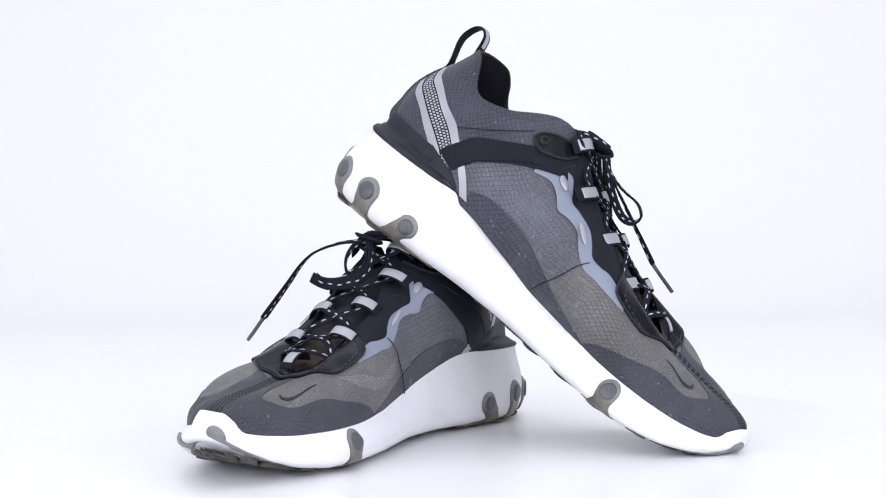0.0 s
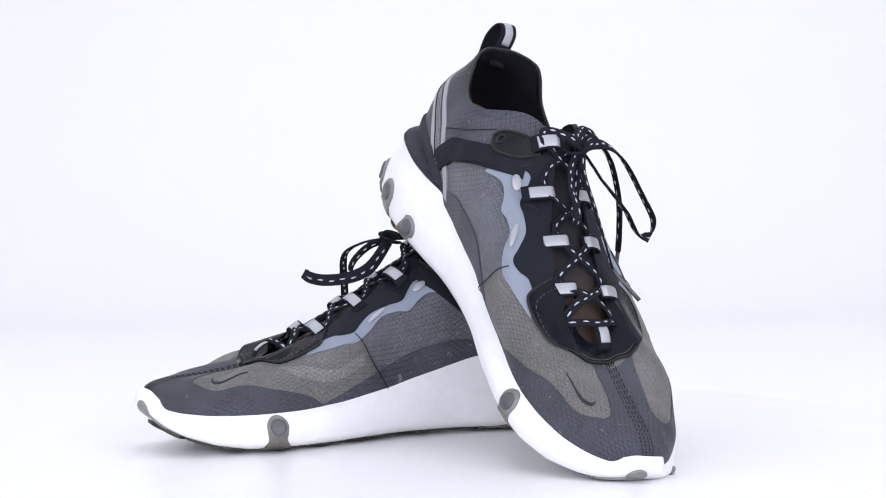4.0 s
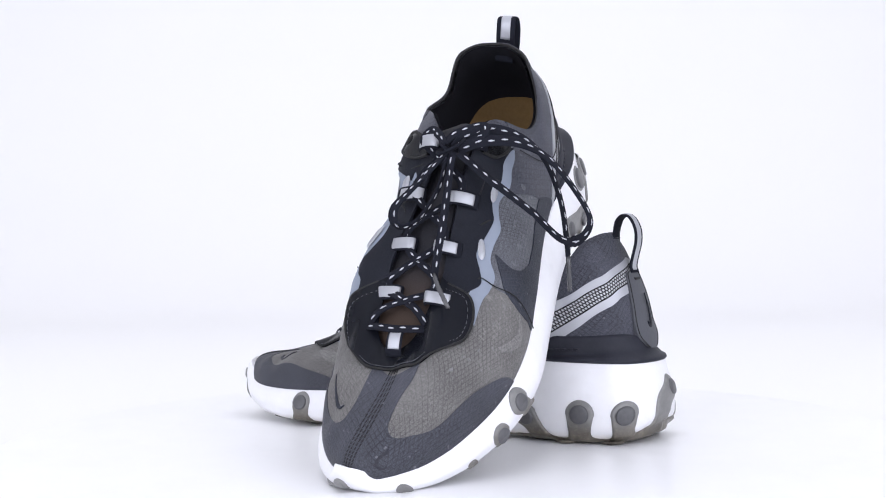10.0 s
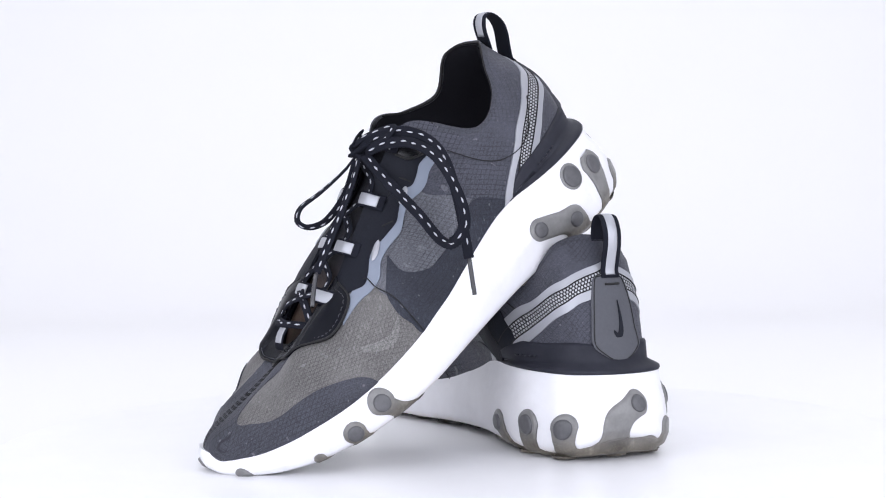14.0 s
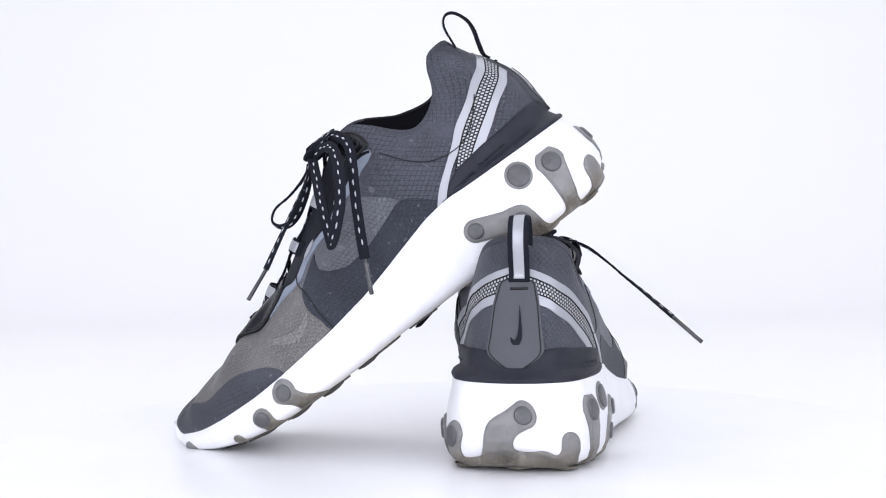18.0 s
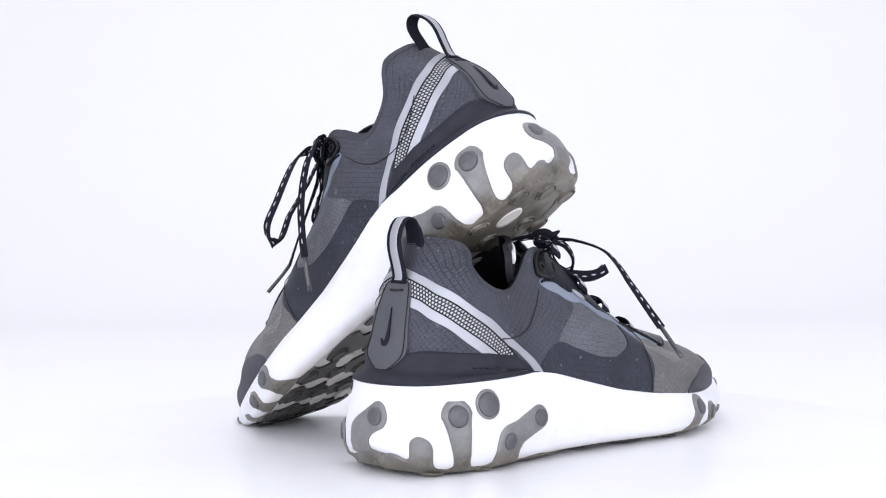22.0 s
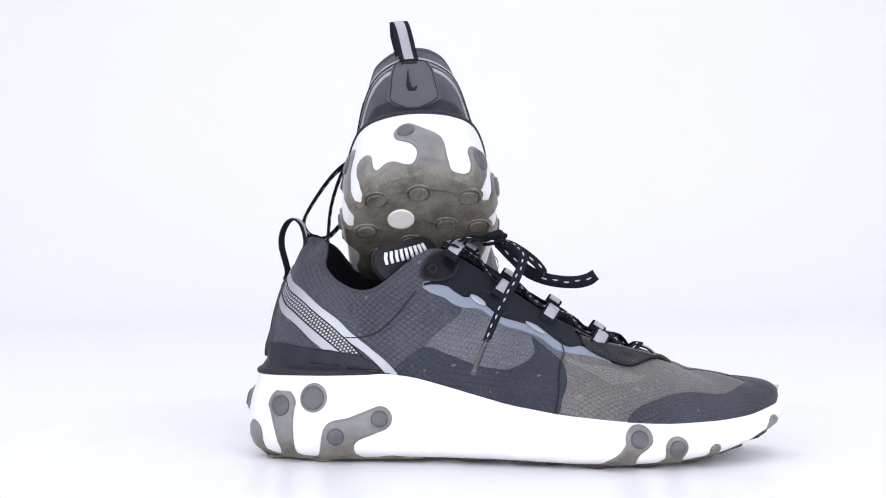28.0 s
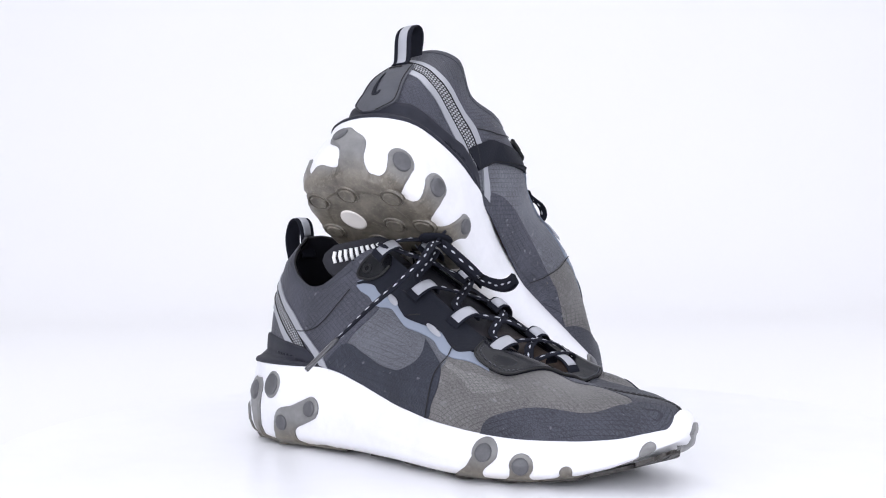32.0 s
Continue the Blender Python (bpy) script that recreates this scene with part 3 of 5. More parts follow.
    # -- the sole --
    def midsole(self):
        n, m = 240, 18
        u = np.arange(n) / n
        w = np.linspace(0, 1, m)
        g = np.stack([sole(u, np.full(n, k)) for k in w])
        verts = [g.reshape(-1, 3)]
        faces = [(i * n + j, (i + 1) * n + j, (i + 1) * n + (j + 1) % n, i * n + (j + 1) % n) for i in range(m - 1) for j in range(n)]
        base = m * n
        for row, flip in ((0, False), (m - 1, True)):
            h, cross = n // 2, 6
            for j in range(h + 1):
                a, b = g[row, j], g[row, (n - j) % n]
                verts.append(np.array([a + (b - a) * k / cross for k in range(cross + 1)]))
            for j in range(h):
                for k in range(cross):
                    f = (base + j * (cross + 1) + k, base + j * (cross + 1) + k + 1, base + (j + 1) * (cross + 1) + k + 1, base + (j + 1) * (cross + 1) + k)
                    faces.append(f if flip else tuple(reversed(f)))
            base += (h + 1) * (cross + 1)
        self.sole_part = self.part("midsole", np.concatenate(verts), faces, FOAM, None, "thick white sculpted foam midsole, slightly scuffed")

    def on_wall(self, u0, s, z, off):
        """Points on the side wall: s metres round from u0, z metres above the wall's foot."""
        u = u0 + s / 0.683
        for _ in range(3):
            e = 1e-3
            speed = np.linalg.norm(spline(OUT, u0 + e) - spline(OUT, u0 - e)) / (2 * e)
            u = u0 + s / speed
        x = spline(OUT, u)[..., 0]
        w = z / (rim_z(u) + bumper(u) - sole_low(x))
        return sole(u, np.clip(w, -0.02, 1), off)

    def drip(self, u0, z0, r, lean, foot, off=0.0014):
        """A drop of rubber on the wall: a round head at height z0 and a neck that runs down to the sole's edge."""
        n, m = 26, 9
        zs, left, right = [], [], []
        for i in range(n):
            t = i / (n - 1)
            if t < 0.5:
                a = t / 0.5 * math.pi * 0.62
                z = z0 + r * math.cos(a)
                half, mid = r * math.sin(a), 0.0
                za, ha = z, half
            else:
                q = (t - 0.5) / 0.5
                z = za * (1 - q) - 0.0006 * q
                k = q * q * (3 - 2 * q)
                neck = min(ha, foot) * 0.93
                half = ha + (neck - ha) * min(1, 2.2 * k) + (foot * 2.1 - neck) * q**3.2
                mid = lean * (0.5 * q + 0.5 * k)
            zs.append(z), left.append(mid - half), right.append(mid + half)
        f = np.linspace(0, 1, m)[None]
        s = np.array(left)[:, None] * (1 - f) + np.array(right)[:, None] * f
        z = np.repeat(np.array(zs)[:, None], m, 1)
        edge = np.minimum(1, np.minimum(f, 1 - f) * 6 + 0.35) * np.ones((n, 1))
        top, low = self.on_wall(u0, s, z, off * edge), self.on_wall(u0, s, z, 0 * edge - 0.0006)
        self.sheet("rubber_drip", top[::-1], GUM, self.sole_part, "", low[::-1])

    def disc(self, u0, z0, r, high, mat, name, parent, lift=0.0):
        """A round button on the wall, its rim rounded."""
        ring = [(0.0, high), (0.55, high), (0.82, high * 0.96), (0.95, high * 0.8), (1.0, high * 0.45), (1.0, -0.0008)]
        k = 28
        a = np.arange(k) * 2 * math.pi / k
        rows = [self.on_wall(u0, r * q * np.cos(a), z0 + r * q * np.sin(a), np.full(k, lift + h)) for q, h in ring]
        g = np.stack(rows)
        verts = g.reshape(-1, 3)
        faces = [(i * k + j, (i + 1) * k + j, (i + 1) * k + (j + 1) % k, i * k + (j + 1) % k) for i in range(len(ring) - 1) for j in range(k)]
        return self.part(name, verts, faces, mat, parent)

    def pod(self, u0, z0, r, button, lean=0.0, foot=0.0045):
        self.drip(u0, z0, r, lean, foot)
        if button:
            self.disc(u0, z0, button, 0.0012, BUTTON, "button", self.sole_part, 0.0014)

    # heel drips, on the wall unrolled: s metres round from the back (inner side positive), q up from the foot: head, its radius, foot, its radius
    DRIPS = arr("-.0530 .0280 .0090 -.0565 .000 .0042, -.0330 .0110 .0062 -.0330 -.003 .0064, -.0062 .0200 .0072 .0065 .0115 .0066, .0065 .0115 .0066 .0090 -.0040 .0085,"
                ".0372 .0138 .0086 .0385 -.005 .0058, .0635 .0152 .0086 .0645 -.003 .0058, .0972 .0120 .0074 .0880 .0010 .0046,"
                "-.1095 .0218 .0066 -.0860 .0128 .0066, -.0860 .0128 .0070 -.0850 -.000 .0100")
    BUTTONS = arr("-.0530 .0283 .0057, -.0062 .0200 .0047, .0372 .0141 .0056, .0635 .0155 .0056, .0972 .0120 .0048, -.1095 .0218 .0046, -.0855 .0122 .0046")

    def on_heel(self, s, q, off):
        """Points on the heel's wall (q above 0) and on the underside (below 0)."""
        u = np.interp(np.abs(s), ARC, np.linspace(0, 1, 801))
        u = np.where(s < 0, 1 - np.interp(np.abs(s), OTHER_ARC, np.linspace(0, 1, 801)), u)
        x = spline(OUT, u)[..., 0]
        w = np.maximum(q, 0) / (sole_top(x) - sole_low(x))
        k = np.clip((q + 0.003) / 0.006, 0, 1)
        p = sole(u, np.minimum(w, 1), off * np.sqrt(k))
        way = np.stack([np.maximum(x, 0.034), 0 * x], -1) - p[..., :2]
        far = np.linalg.norm(way, axis=-1, keepdims=True)
        p[..., :2] += way / far * np.minimum(np.maximum(-q, 0)[..., None], far)
        p[..., 2] = np.where(q < 0, sole_low(p[..., 0]), p[..., 2]) - off * np.sqrt(1 - k)
        return p

    def heel_rubber(self):
        """One sheet of rubber that flows from under the heel up the wall in drops, cut along the drops' outline."""
        step = 0.0008
        s, q = np.meshgrid(np.arange(-0.132, 0.1221, step), np.arange(-0.0185, 0.0365, step), indexing="ij")
        low = 0.0010 - 0.0006 * np.clip((np.abs(s + 0.004) - 0.024) / 0.026, 0, 1) + 0.0022 * np.exp(-(((s + 0.020) / 0.009) ** 2))
        field = low + 0.0006 * np.sin(s * 260) - q
        for s0, q0, r0, s1, q1, r1 in self.DRIPS:
            d = np.array([s1 - s0, q1 - q0])
            t = np.clip(((s - s0) * d[0] + (q - q0) * d[1]) / (d @ d), 0, 1)
            drop = r0 + (r1 - r0) * t ** 0.6 - np.hypot(s - s0 - d[0] * t, q - q0 - d[1] * t)
            k = 0.0055
            m = np.clip(0.5 + 0.5 * (drop - field) / k, 0, 1)
            field = field * (1 - m) + drop * m + k * m * (1 - m)
        field = np.minimum(field, 0.129 - np.abs(s + 0.005))
        verts, faces, cut, made = [], [], {}, {}
        n, m = field.shape

        def corner(i, j):
            if (i, j) not in made:
                made[i, j] = len(verts)
                verts.append((s[i, j], q[i, j], field[i, j]))
            return made[i, j]

        def crossing(a, b):
            key = (min(a, b), max(a, b))
            if key not in cut:
                t = field[a] / (field[a] - field[b])
                cut[key] = len(verts)
                verts.append((s[a] + (s[b] - s[a]) * t, q[a] + (q[b] - q[a]) * t, 0.0))
            return cut[key]

        rims = []
        inside = field > 0
        some = inside[:-1, :-1] | inside[1:, :-1] | inside[1:, 1:] | inside[:-1, 1:]
        for i, j in zip(*np.nonzero(some)):
            for tri in (((i, j), (i + 1, j), (i + 1, j + 1)), ((i, j), (i + 1, j + 1), (i, j + 1))):
                poly, ends = [], []
                for c in range(3):
                    a, b = tri[c], tri[(c + 1) % 3]
                    if inside[a]:
                        poly.append(corner(*a))
                    if inside[a] != inside[b]:
                        poly.append(crossing(a, b))
                        ends.append(poly[-1])
                if len(poly) > 2:
                    faces.append(tuple(poly))
                if len(ends) == 2:
                    rims.append(tuple(ends))
        v = np.array(verts)
        tall = 0.0015 * np.clip(0.25 + 0.75 * v[:, 2] / 0.0011, 0, 1) * np.interp(v[:, 1], [-0.0185, -0.013, -0.009], [0.0, 0.0006, 1.0])
        top = self.on_heel(v[:, 0], v[:, 1], tall)
        low = self.on_heel(v[:, 0], v[:, 1], tall * 0 - 0.0008)
        base = len(top)
        faces = [f[::-1] for f in faces] + [(a, b, b + base, a + base) for a, b in rims]
        self.part("heel_rubber", np.concatenate([top, low]), faces, GUM, self.sole_part, "smoky rubber that runs up the heel in drops")
        for s0, q0, r in self.BUTTONS:
            ring = [(0.0, 0.0029), (0.55, 0.0029), (0.80, 0.0028), (0.93, 0.0025), (1.0, 0.0019), (1.0, 0.0), ]
            k = 28
            a = np.arange(k) * 2 * math.pi / k
            g = np.stack([self.on_heel(s0 + r * c * np.cos(a), q0 + r * c * np.sin(a), np.full(k, h)) for c, h in ring])
            f = [(i * k + j, (i + 1) * k + j, (i + 1) * k + (j + 1) % k, i * k + (j + 1) % k) for i in range(len(ring) - 1) for j in range(k)]
            self.part("button", g.reshape(-1, 3), [h[::-1] for h in f], BUTTON, self.sole_part)

    def rubber(self):
        self.heel_rubber()
        # outer side
        self.disc(0.8705, 0.0330, 0.0078, 0.0008, GUM, "rubber_disc", self.sole_part)
        self.disc(0.8705, 0.0330, 0.0064, 0.0014, BUTTON, "button", self.sole_part, 0.0006)
        self.pod(0.663, 0.0140, 0.0072, 0.0046, 0.0115, 0.0055)
        self.pod(0.6395, 0.0082, 0.0062, 0.0044, 0.003, 0.005)
        self.pod(0.615, 0.0036, 0.0032, 0, 0.002, 0.008)
        # inner side
        self.pod(0.344, 0.0128, 0.0064, 0.0046, 0.0, 0.0052)
        self.pod(0.481, 0.0062, 0.0048, 0, -0.020, 0.0075)
        self.pod(0.553, 0.0030, 0.0042, 0, 0.002, 0.009)

    def tread(self):
        """The rubber underfoot: a heel plate and forefoot pads with round lugs."""
        for name, spans in (("heel_tread", [(0.0, 0.165)]), ("forefoot_tread", [(0.226, 0.246), (0.258, 0.282), (0.294, 0.318), (0.330, 0.352), (0.364, 0.386), (0.398, 0.420), (0.432, 0.454), (0.464, 0.488)])):
            for lo, hi in spans:
                k = 70 if name == "heel_tread" else 14
                us = np.linspace(lo, hi, k)
                a, b = sole(us, np.zeros(k)), sole(1 - us, np.zeros(k))
                a[:, 2] -= 0.0008
                b[:, 2] -= 0.0008
                wave = 0.10 if name == "heel_tread" else 0.03 + 0.02 * np.sin(us * 160)
                f0 = np.broadcast_to(wave, k)[:, None]
                f = f0 + (1 - 2 * f0) * np.linspace(0, 1, 40 if k == 70 else 30)[None]
                g = a[:, None] * (1 - f[..., None]) + b[:, None] * f[..., None]
                g[..., 2] -= 0.0004
                if name == "forefoot_tread":
                    shift = 0.0032 * np.sin(f[k // 2] * 21 + lo * 90)
                    g[..., 0] += shift[None] * np.linspace(1, 0.6, k)[:, None]
                    g[..., 2] = sole_low(g[..., 0]) - 0.0012
                if name == "heel_tread":
                    # the plate stops short of the heel's edge, where the drops begin
                    short = g[..., 0] < 0.0205
                    g[..., 0] = np.where(short, 0.0205, g[..., 0])
                    g[..., 2] = np.where(short, sole_low(0.0205) - 0.0012, g[..., 2])
                under = g.copy()
                under[..., 2] += 0.002
                self.sheet(name, g[:, ::-1], GUM if name == "heel_tread" else TREAD, self.sole_part, "worn smoky rubber tread", under[:, ::-1])
        lugs = arr(".021 -.001, .0262 .0262, .0250 -.0238, .0505 .0138, .0535 .0318, .0530 -.0305, .066 -.006, .078 -.024, .078 .024, .090 -.008, .090 .012,"
                   ".175 .03, .175 0, .178 -.03, .20 .035, .20 .012, .20 -.012, .202 -.036, .225 .04, .225 .018, .225 -.006, .225 -.03, .25 .034, .25 .01, .25 -.014")
        for x, y in lugs:
            z = float(sole_low(x)) - 0.0012
            slope = (float(sole_low(x + 0.003)) - float(sole_low(x - 0.003))) / 0.006
            rows = [(0.0, -0.0011), (0.0034, -0.0013), (0.0046, -0.0014), (0.0050, -0.0011), (0.0053, 0.0004), (0.0060, 0.0004), (0.0062, -0.0007), (0.0069, -0.0008), (0.0073, 0.0004), (0.0080, 0.0008)]
            k = 20
            v = [(x + r * math.cos(j * 6.2832 / k), y + r * math.sin(j * 6.2832 / k), z + h + slope * r * math.cos(j * 6.2832 / k)) for r, h in rows for j in range(k)]
            faces = [(i * k + (j + 1) % k, (i + 1) * k + (j + 1) % k, (i + 1) * k + j, i * k + j) for i in range(len(rows) - 1) for j in range(k)]
            self.part("lug", v, faces, GUM if x < 0.12 else TREAD, self.sole_part, smooth=False)
        for x, y, a, b in ((0.0435, -0.0110, 0.0092, 0.0076), (0.212, 0.024, 0.008, 0.0055), (0.212, -0.002, 0.008, 0.0055), (0.187, 0.012, 0.007, 0.006), (0.187, -0.016, 0.007, 0.006), (0.238, 0.006, 0.007, 0.005), (0.238, 0.030, 0.007, 0.005)):
            z = float(sole_low(x)) - 0.0012
            k = 28
            slope = (float(sole_low(x + 0.003)) - float(sole_low(x - 0.003))) / 0.006
            v = [(x + a * q * math.cos(j * 6.2832 / k), y + b * q * math.sin(j * 6.2832 / k), z + h + slope * a * q * math.cos(j * 6.2832 / k)) for q, h in ((0, -0.0003), (0.8, -0.0003), (0.97, -0.0006), (1.0, 0.0006)) for j in range(k)]
            faces = [(i * k + (j + 1) % k, (i + 1) * k + (j + 1) % k, (i + 1) * k + j, i * k + j) for i in range(3) for j in range(k)]
            self.part("foam_window", v, faces, FOAM, self.sole_part)

    # -- the upper --
    def cloth(self):
        n, m = 280, 44
        u, v = np.meshgrid(np.arange(n) / n, np.linspace(0, 1, m))
        g = upper(u, v)
        self.sheet("upper", g, RIP_LIGHT, None, "semi-sheer grey ripstop upper", uv=cloth_uv(u, g), closed=True)
        uu, vv = np.meshgrid(np.arange(n) / n, np.linspace(1.0, 0.12, 18))
        inner = upper(uu, vv, np.full(uu.shape, -0.0026))
        self.sheet("lining", inner, LINING, None, "black padded knit lining", closed=True)
        us = np.linspace(0.0, 0.5, 60)
        edge = 0.13 + 0.17 * np.clip((0.2 - us) / 0.1, 0, 1)
        a, b = upper(us, edge, np.full(60, -0.0032)), upper(1 - us, edge, np.full(60, -0.0032))
        f = np.linspace(0, 1, 16)[None, :, None]
        g = a[:, None] * (1 - f) + b[:, None] * f
        g[..., 2] -= 0.009 * (1 - (2 * f[..., 0] - 1) ** 4) * np.clip(us / 0.06, 0, 1)[:, None]
        self.sheet("insole", g, CORK, None, "tan cork-coloured insole")

    def panels(self):
        o = self.overlay
        o("quarter_panel", "0.800 0, 0.794 .233, 0.765 .522, 0.766 .68, 0.757 .86, 0.748 1", "1.150 0, 1.163 .2, 1.182 .4, 1.222 .6, 1.240 .82, 1.252 1",
          RIP_DARK, 0.0004, 40, 120, label="dark grey ripstop heel quarter")
        o("vamp_panel", "0.262 0, 0.2764 .226, 0.286 .40, 0.297 .57, 0.300 .9", "0.716 0, 0.709 .3, 0.698 .52, 0.690 .9", RIP_TAN, 0.0003, 40, 130, label="sandy grey sheer ripstop vamp")
        # folds of the layer below, which shows paler through the cloth
        folds = (("0.6990 .505, 0.6850 .478, 0.6657 .522, 0.6464 .553, 0.6371 .530", "0.7000 .440, 0.6879 .410, 0.6807 .365, 0.6707 .345, 0.6564 .405, 0.6385 .505"),
                 ("0.3600 .610, 0.3264 .420, 0.3029 .289, 0.2830 .310", "0.3540 .560, 0.3271 .320, 0.3029 .195, 0.2800 .215")) if self.side > 0 else (
                ("0.7057 .250, 0.6950 .215, 0.6821 .260, 0.6679 .345", "0.7036 .180, 0.6950 .145, 0.6829 .190, 0.6686 .300"),)
        for a, b in folds:
            o("under_layer", a, b, RIP_PALE, 0.0005, 40, 8, label="paler fold of the layer below")
        o("side_tick", "0.822 .02, 0.808 .16, 0.7943 .233, 0.7779 .201, 0.7614 .182, 0.7507 .195, 0.7414 .22, 0.7286 .308, 0.7207 .415, 0.7171 .547",
          "0.822 0, 0.79 0, 0.75 0, 0.7186 0.02, 0.7121 .132, 0.7060 .264, 0.704 .415, 0.7093 .48, 0.7165 .55", TICK, 0.0007, 70, 10, label="large dark curved tick of film")
        o("toe_cap", "0.672 0, 0.60 0, 0.50 0, 0.40 0, 0.305 0",
          "0.672 .01, 0.6657 .12, 0.654 .21, 0.636 .275, 0.617 .305, 0.597 .33, 0.575 .36, 0.556 .38, 0.537 .43, 0.52 .44, 0.49 .46, 0.4643 .46, 0.4321 .43, 0.412 .40, 0.395 .37, 0.3643 .32, 0.340 .245, 0.3175 .125, 0.305 .01",
          CAP, 0.0008, 120, 12, label="charcoal toe overlay over ripstop")
        o("toe_band", "0.574 .34, 0.553 .40, 0.541 .47, 0.537 .56, 0.552 .70, 0.582 .82", "0.424 .41, 0.440 .445, 0.449 .50, 0.453 .58, 0.453 .70, 0.445 .91", CAP, 0.0007, 30, 12, label="charcoal band up the toe")
        o("inner_overlay", "0.168 0, 0.21 0, 0.26 0, 0.316 0", "0.168 .03, 0.1921 .135, 0.2093 .165, 0.2386 .17, 0.2629 .14, 0.2893 .095, 0.316 .03", RIP_DARK, 0.0007, 60, 6,
          label="charcoal overlay along the inner side")
        # the right strap is widened downward, standing in for the other shoe's shade
        o("strap", "0.1460 .24, 0.155 .39, 0.1707 .57, 0.2107 .67, 0.2407 .82", "0.1640 .16, 0.172 .27, 0.1821 .360, 0.2271 .560, 0.252 .69" if self.side < 0 else "0.1700 .03, 0.182 .10, 0.196 .24, 0.2271 .500, 0.252 .69", STAY, 0.0013, 50, 8, label="black strap from heel to laces")
        # the lace stays and the pale film that shows below their wavy edge
        wave = "0.7900 0.710, 0.7721 0.698, 0.7664 0.667, 0.7586 0.647, 0.7493 0.692, 0.7436 0.675, 0.7379 0.629, 0.7329 0.603, 0.7200 0.645, 0.7100 0.695, 0.7029 0.710, 0.6964 0.655, 0.6893 0.629, 0.6780 0.685, 0.6650 0.755"
        o("lace_stay", wave, "0.790 .73, 0.778 .745, 0.763 .82, 0.754 .93, 0.749 1, 0.72 1, 0.68 1, 0.645 1", STAY, 0.0012, 90, 10, label="black wavy-edged lace stay")
        o("pale_trim", "0.7905 0.695, 0.785 0.635, 0.7757 0.598, 0.77 0.560, 0.7621 0.555, 0.7486 0.598, 0.7407 0.565, 0.7336 0.530, 0.7200 0.570, 0.7100 0.585, 0.7036 0.530, 0.6920 0.550, 0.6780 0.590, 0.6560 0.600",
          "0.7905 .74, 0.7721 .76, 0.7586 .75, 0.7436 .74, 0.7329 .69, 0.7100 .76, 0.6893 .72, 0.6560 .70", BLUE, 0.0009, 90, 8, label="pale blue-grey wavy trim")
        # the left shoe's inner stay is drawn up a little and shows more of the trim
        wave_in = arr("0.222 .53, 0.235 .60, 0.246 .68, 0.256 .715, 0.2605 .66, 0.264 .595, 0.276 .64, 0.289 .695, 0.295 .66, 0.2985 .60, 0.309 .65, 0.319 .71, 0.329 .70") + (0, 0.035 * (self.side < 0))
        trim_top = arr("0.222 .54, 0.235 .62, 0.256 .74, 0.264 .63, 0.289 .72, 0.2985 .64, 0.319 .73, 0.334 .68") + (0, 0.035 * (self.side < 0))
        o("lace_stay", wave_in, "0.224 .62, 0.236 .78, 0.245 .92, 0.251 1, 0.27 1, 0.30 1, 0.335 1", STAY, 0.0012, 90, 10, label="black wavy-edged lace stay")
        o("pale_trim", "0.222 .51, 0.238 .555, 0.248 .53, 0.255 .475, 0.266 .52, 0.278 .555, 0.284 .485, 0.292 .455, 0.305 .52, 0.320 .55, 0.334 .57",
          trim_top, BLUE, 0.0009, 90, 8, label="pale blue-grey wavy trim")
        for uu, vv in ((0.7470, 0.672), (0.7095, 0.672), (0.2500, 0.645), (0.2830, 0.615)):
            k, rows = 18, [(0.0, 0.0006), (0.75, 0.0006), (1.0, 0.0)]
            a = np.arange(k) * 2 * math.pi / k
            g = np.stack([upper(uu + 0.0060 * q * np.cos(a), vv + 0.036 * q * np.sin(a), np.full(k, 0.0015 + h)) for q, h in rows])
            if uu > 0.5:
                g = g[:, ::-1]
            f = [(i * k + j, (i + 1) * k + j, (i + 1) * k + (j + 1) % k, i * k + (j + 1) % k) for i in range(2) for j in range(k)]
            self.part("trim_dot", g[:, ::-1].reshape(-1, 3), f, SILVER)
        # leather at the foot of the laces and at the top eyelets
        o("lace_shield", "0.3335 .92, 0.3285 .76, 0.327 .64, 0.340 .605, 0.3586 .645, 0.385 .745, 0.43 .842, 0.48 .897, 0.53 .885, 0.57 .82, 0.608 .735, 0.625 .685, 0.640 .635, 0.657 .62, 0.667 .655, 0.6675 .735, 0.6555 .92",
          "0.336 1, 0.38 1, 0.43 1, 0.50 1, 0.56 1, 0.62 1, 0.653 1", LEATHER, 0.0019, 110, 14, label="glossy black leather shield at the foot of the laces",
          lift=lambda u, v: 0.0020 * np.exp(-(((np.abs(u - 0.497) - 0.125) / 0.030) ** 2)) * np.exp(-(((v - 0.84) / 0.12) ** 2)))
        o("eyelet_patch", "0.7905 .80, 0.787 .755, 0.778 .735, 0.765 .79, 0.752 .93", "0.7890 .86, 0.785 .91, 0.778 .95, 0.765 .98, 0.752 1", EYELET, 0.0021, 40, 8, label="glossy black leather eyelet patch")
        o("eyelet_patch", "0.2080 .745, 0.213 .69, 0.2214 .672, 0.238 .745, 0.254 .90", "0.2095 .785, 0.214 .815, 0.222 .845, 0.238 .885, 0.254 .955", EYELET, 0.0021, 40, 8, label="glossy black leather eyelet patch")
        # turned rims and rows of stitches round the leather
        shield = "0.3335 .92, 0.3285 .76, 0.327 .64, 0.340 .605, 0.3586 .645, 0.385 .745, 0.43 .842, 0.48 .897, 0.53 .885, 0.57 .82, 0.608 .735, 0.625 .685, 0.640 .635, 0.657 .62, 0.667 .655, 0.6675 .735, 0.6555 .92"
        self.rim("rim", shield, 0.0018, 0.0007, 160)
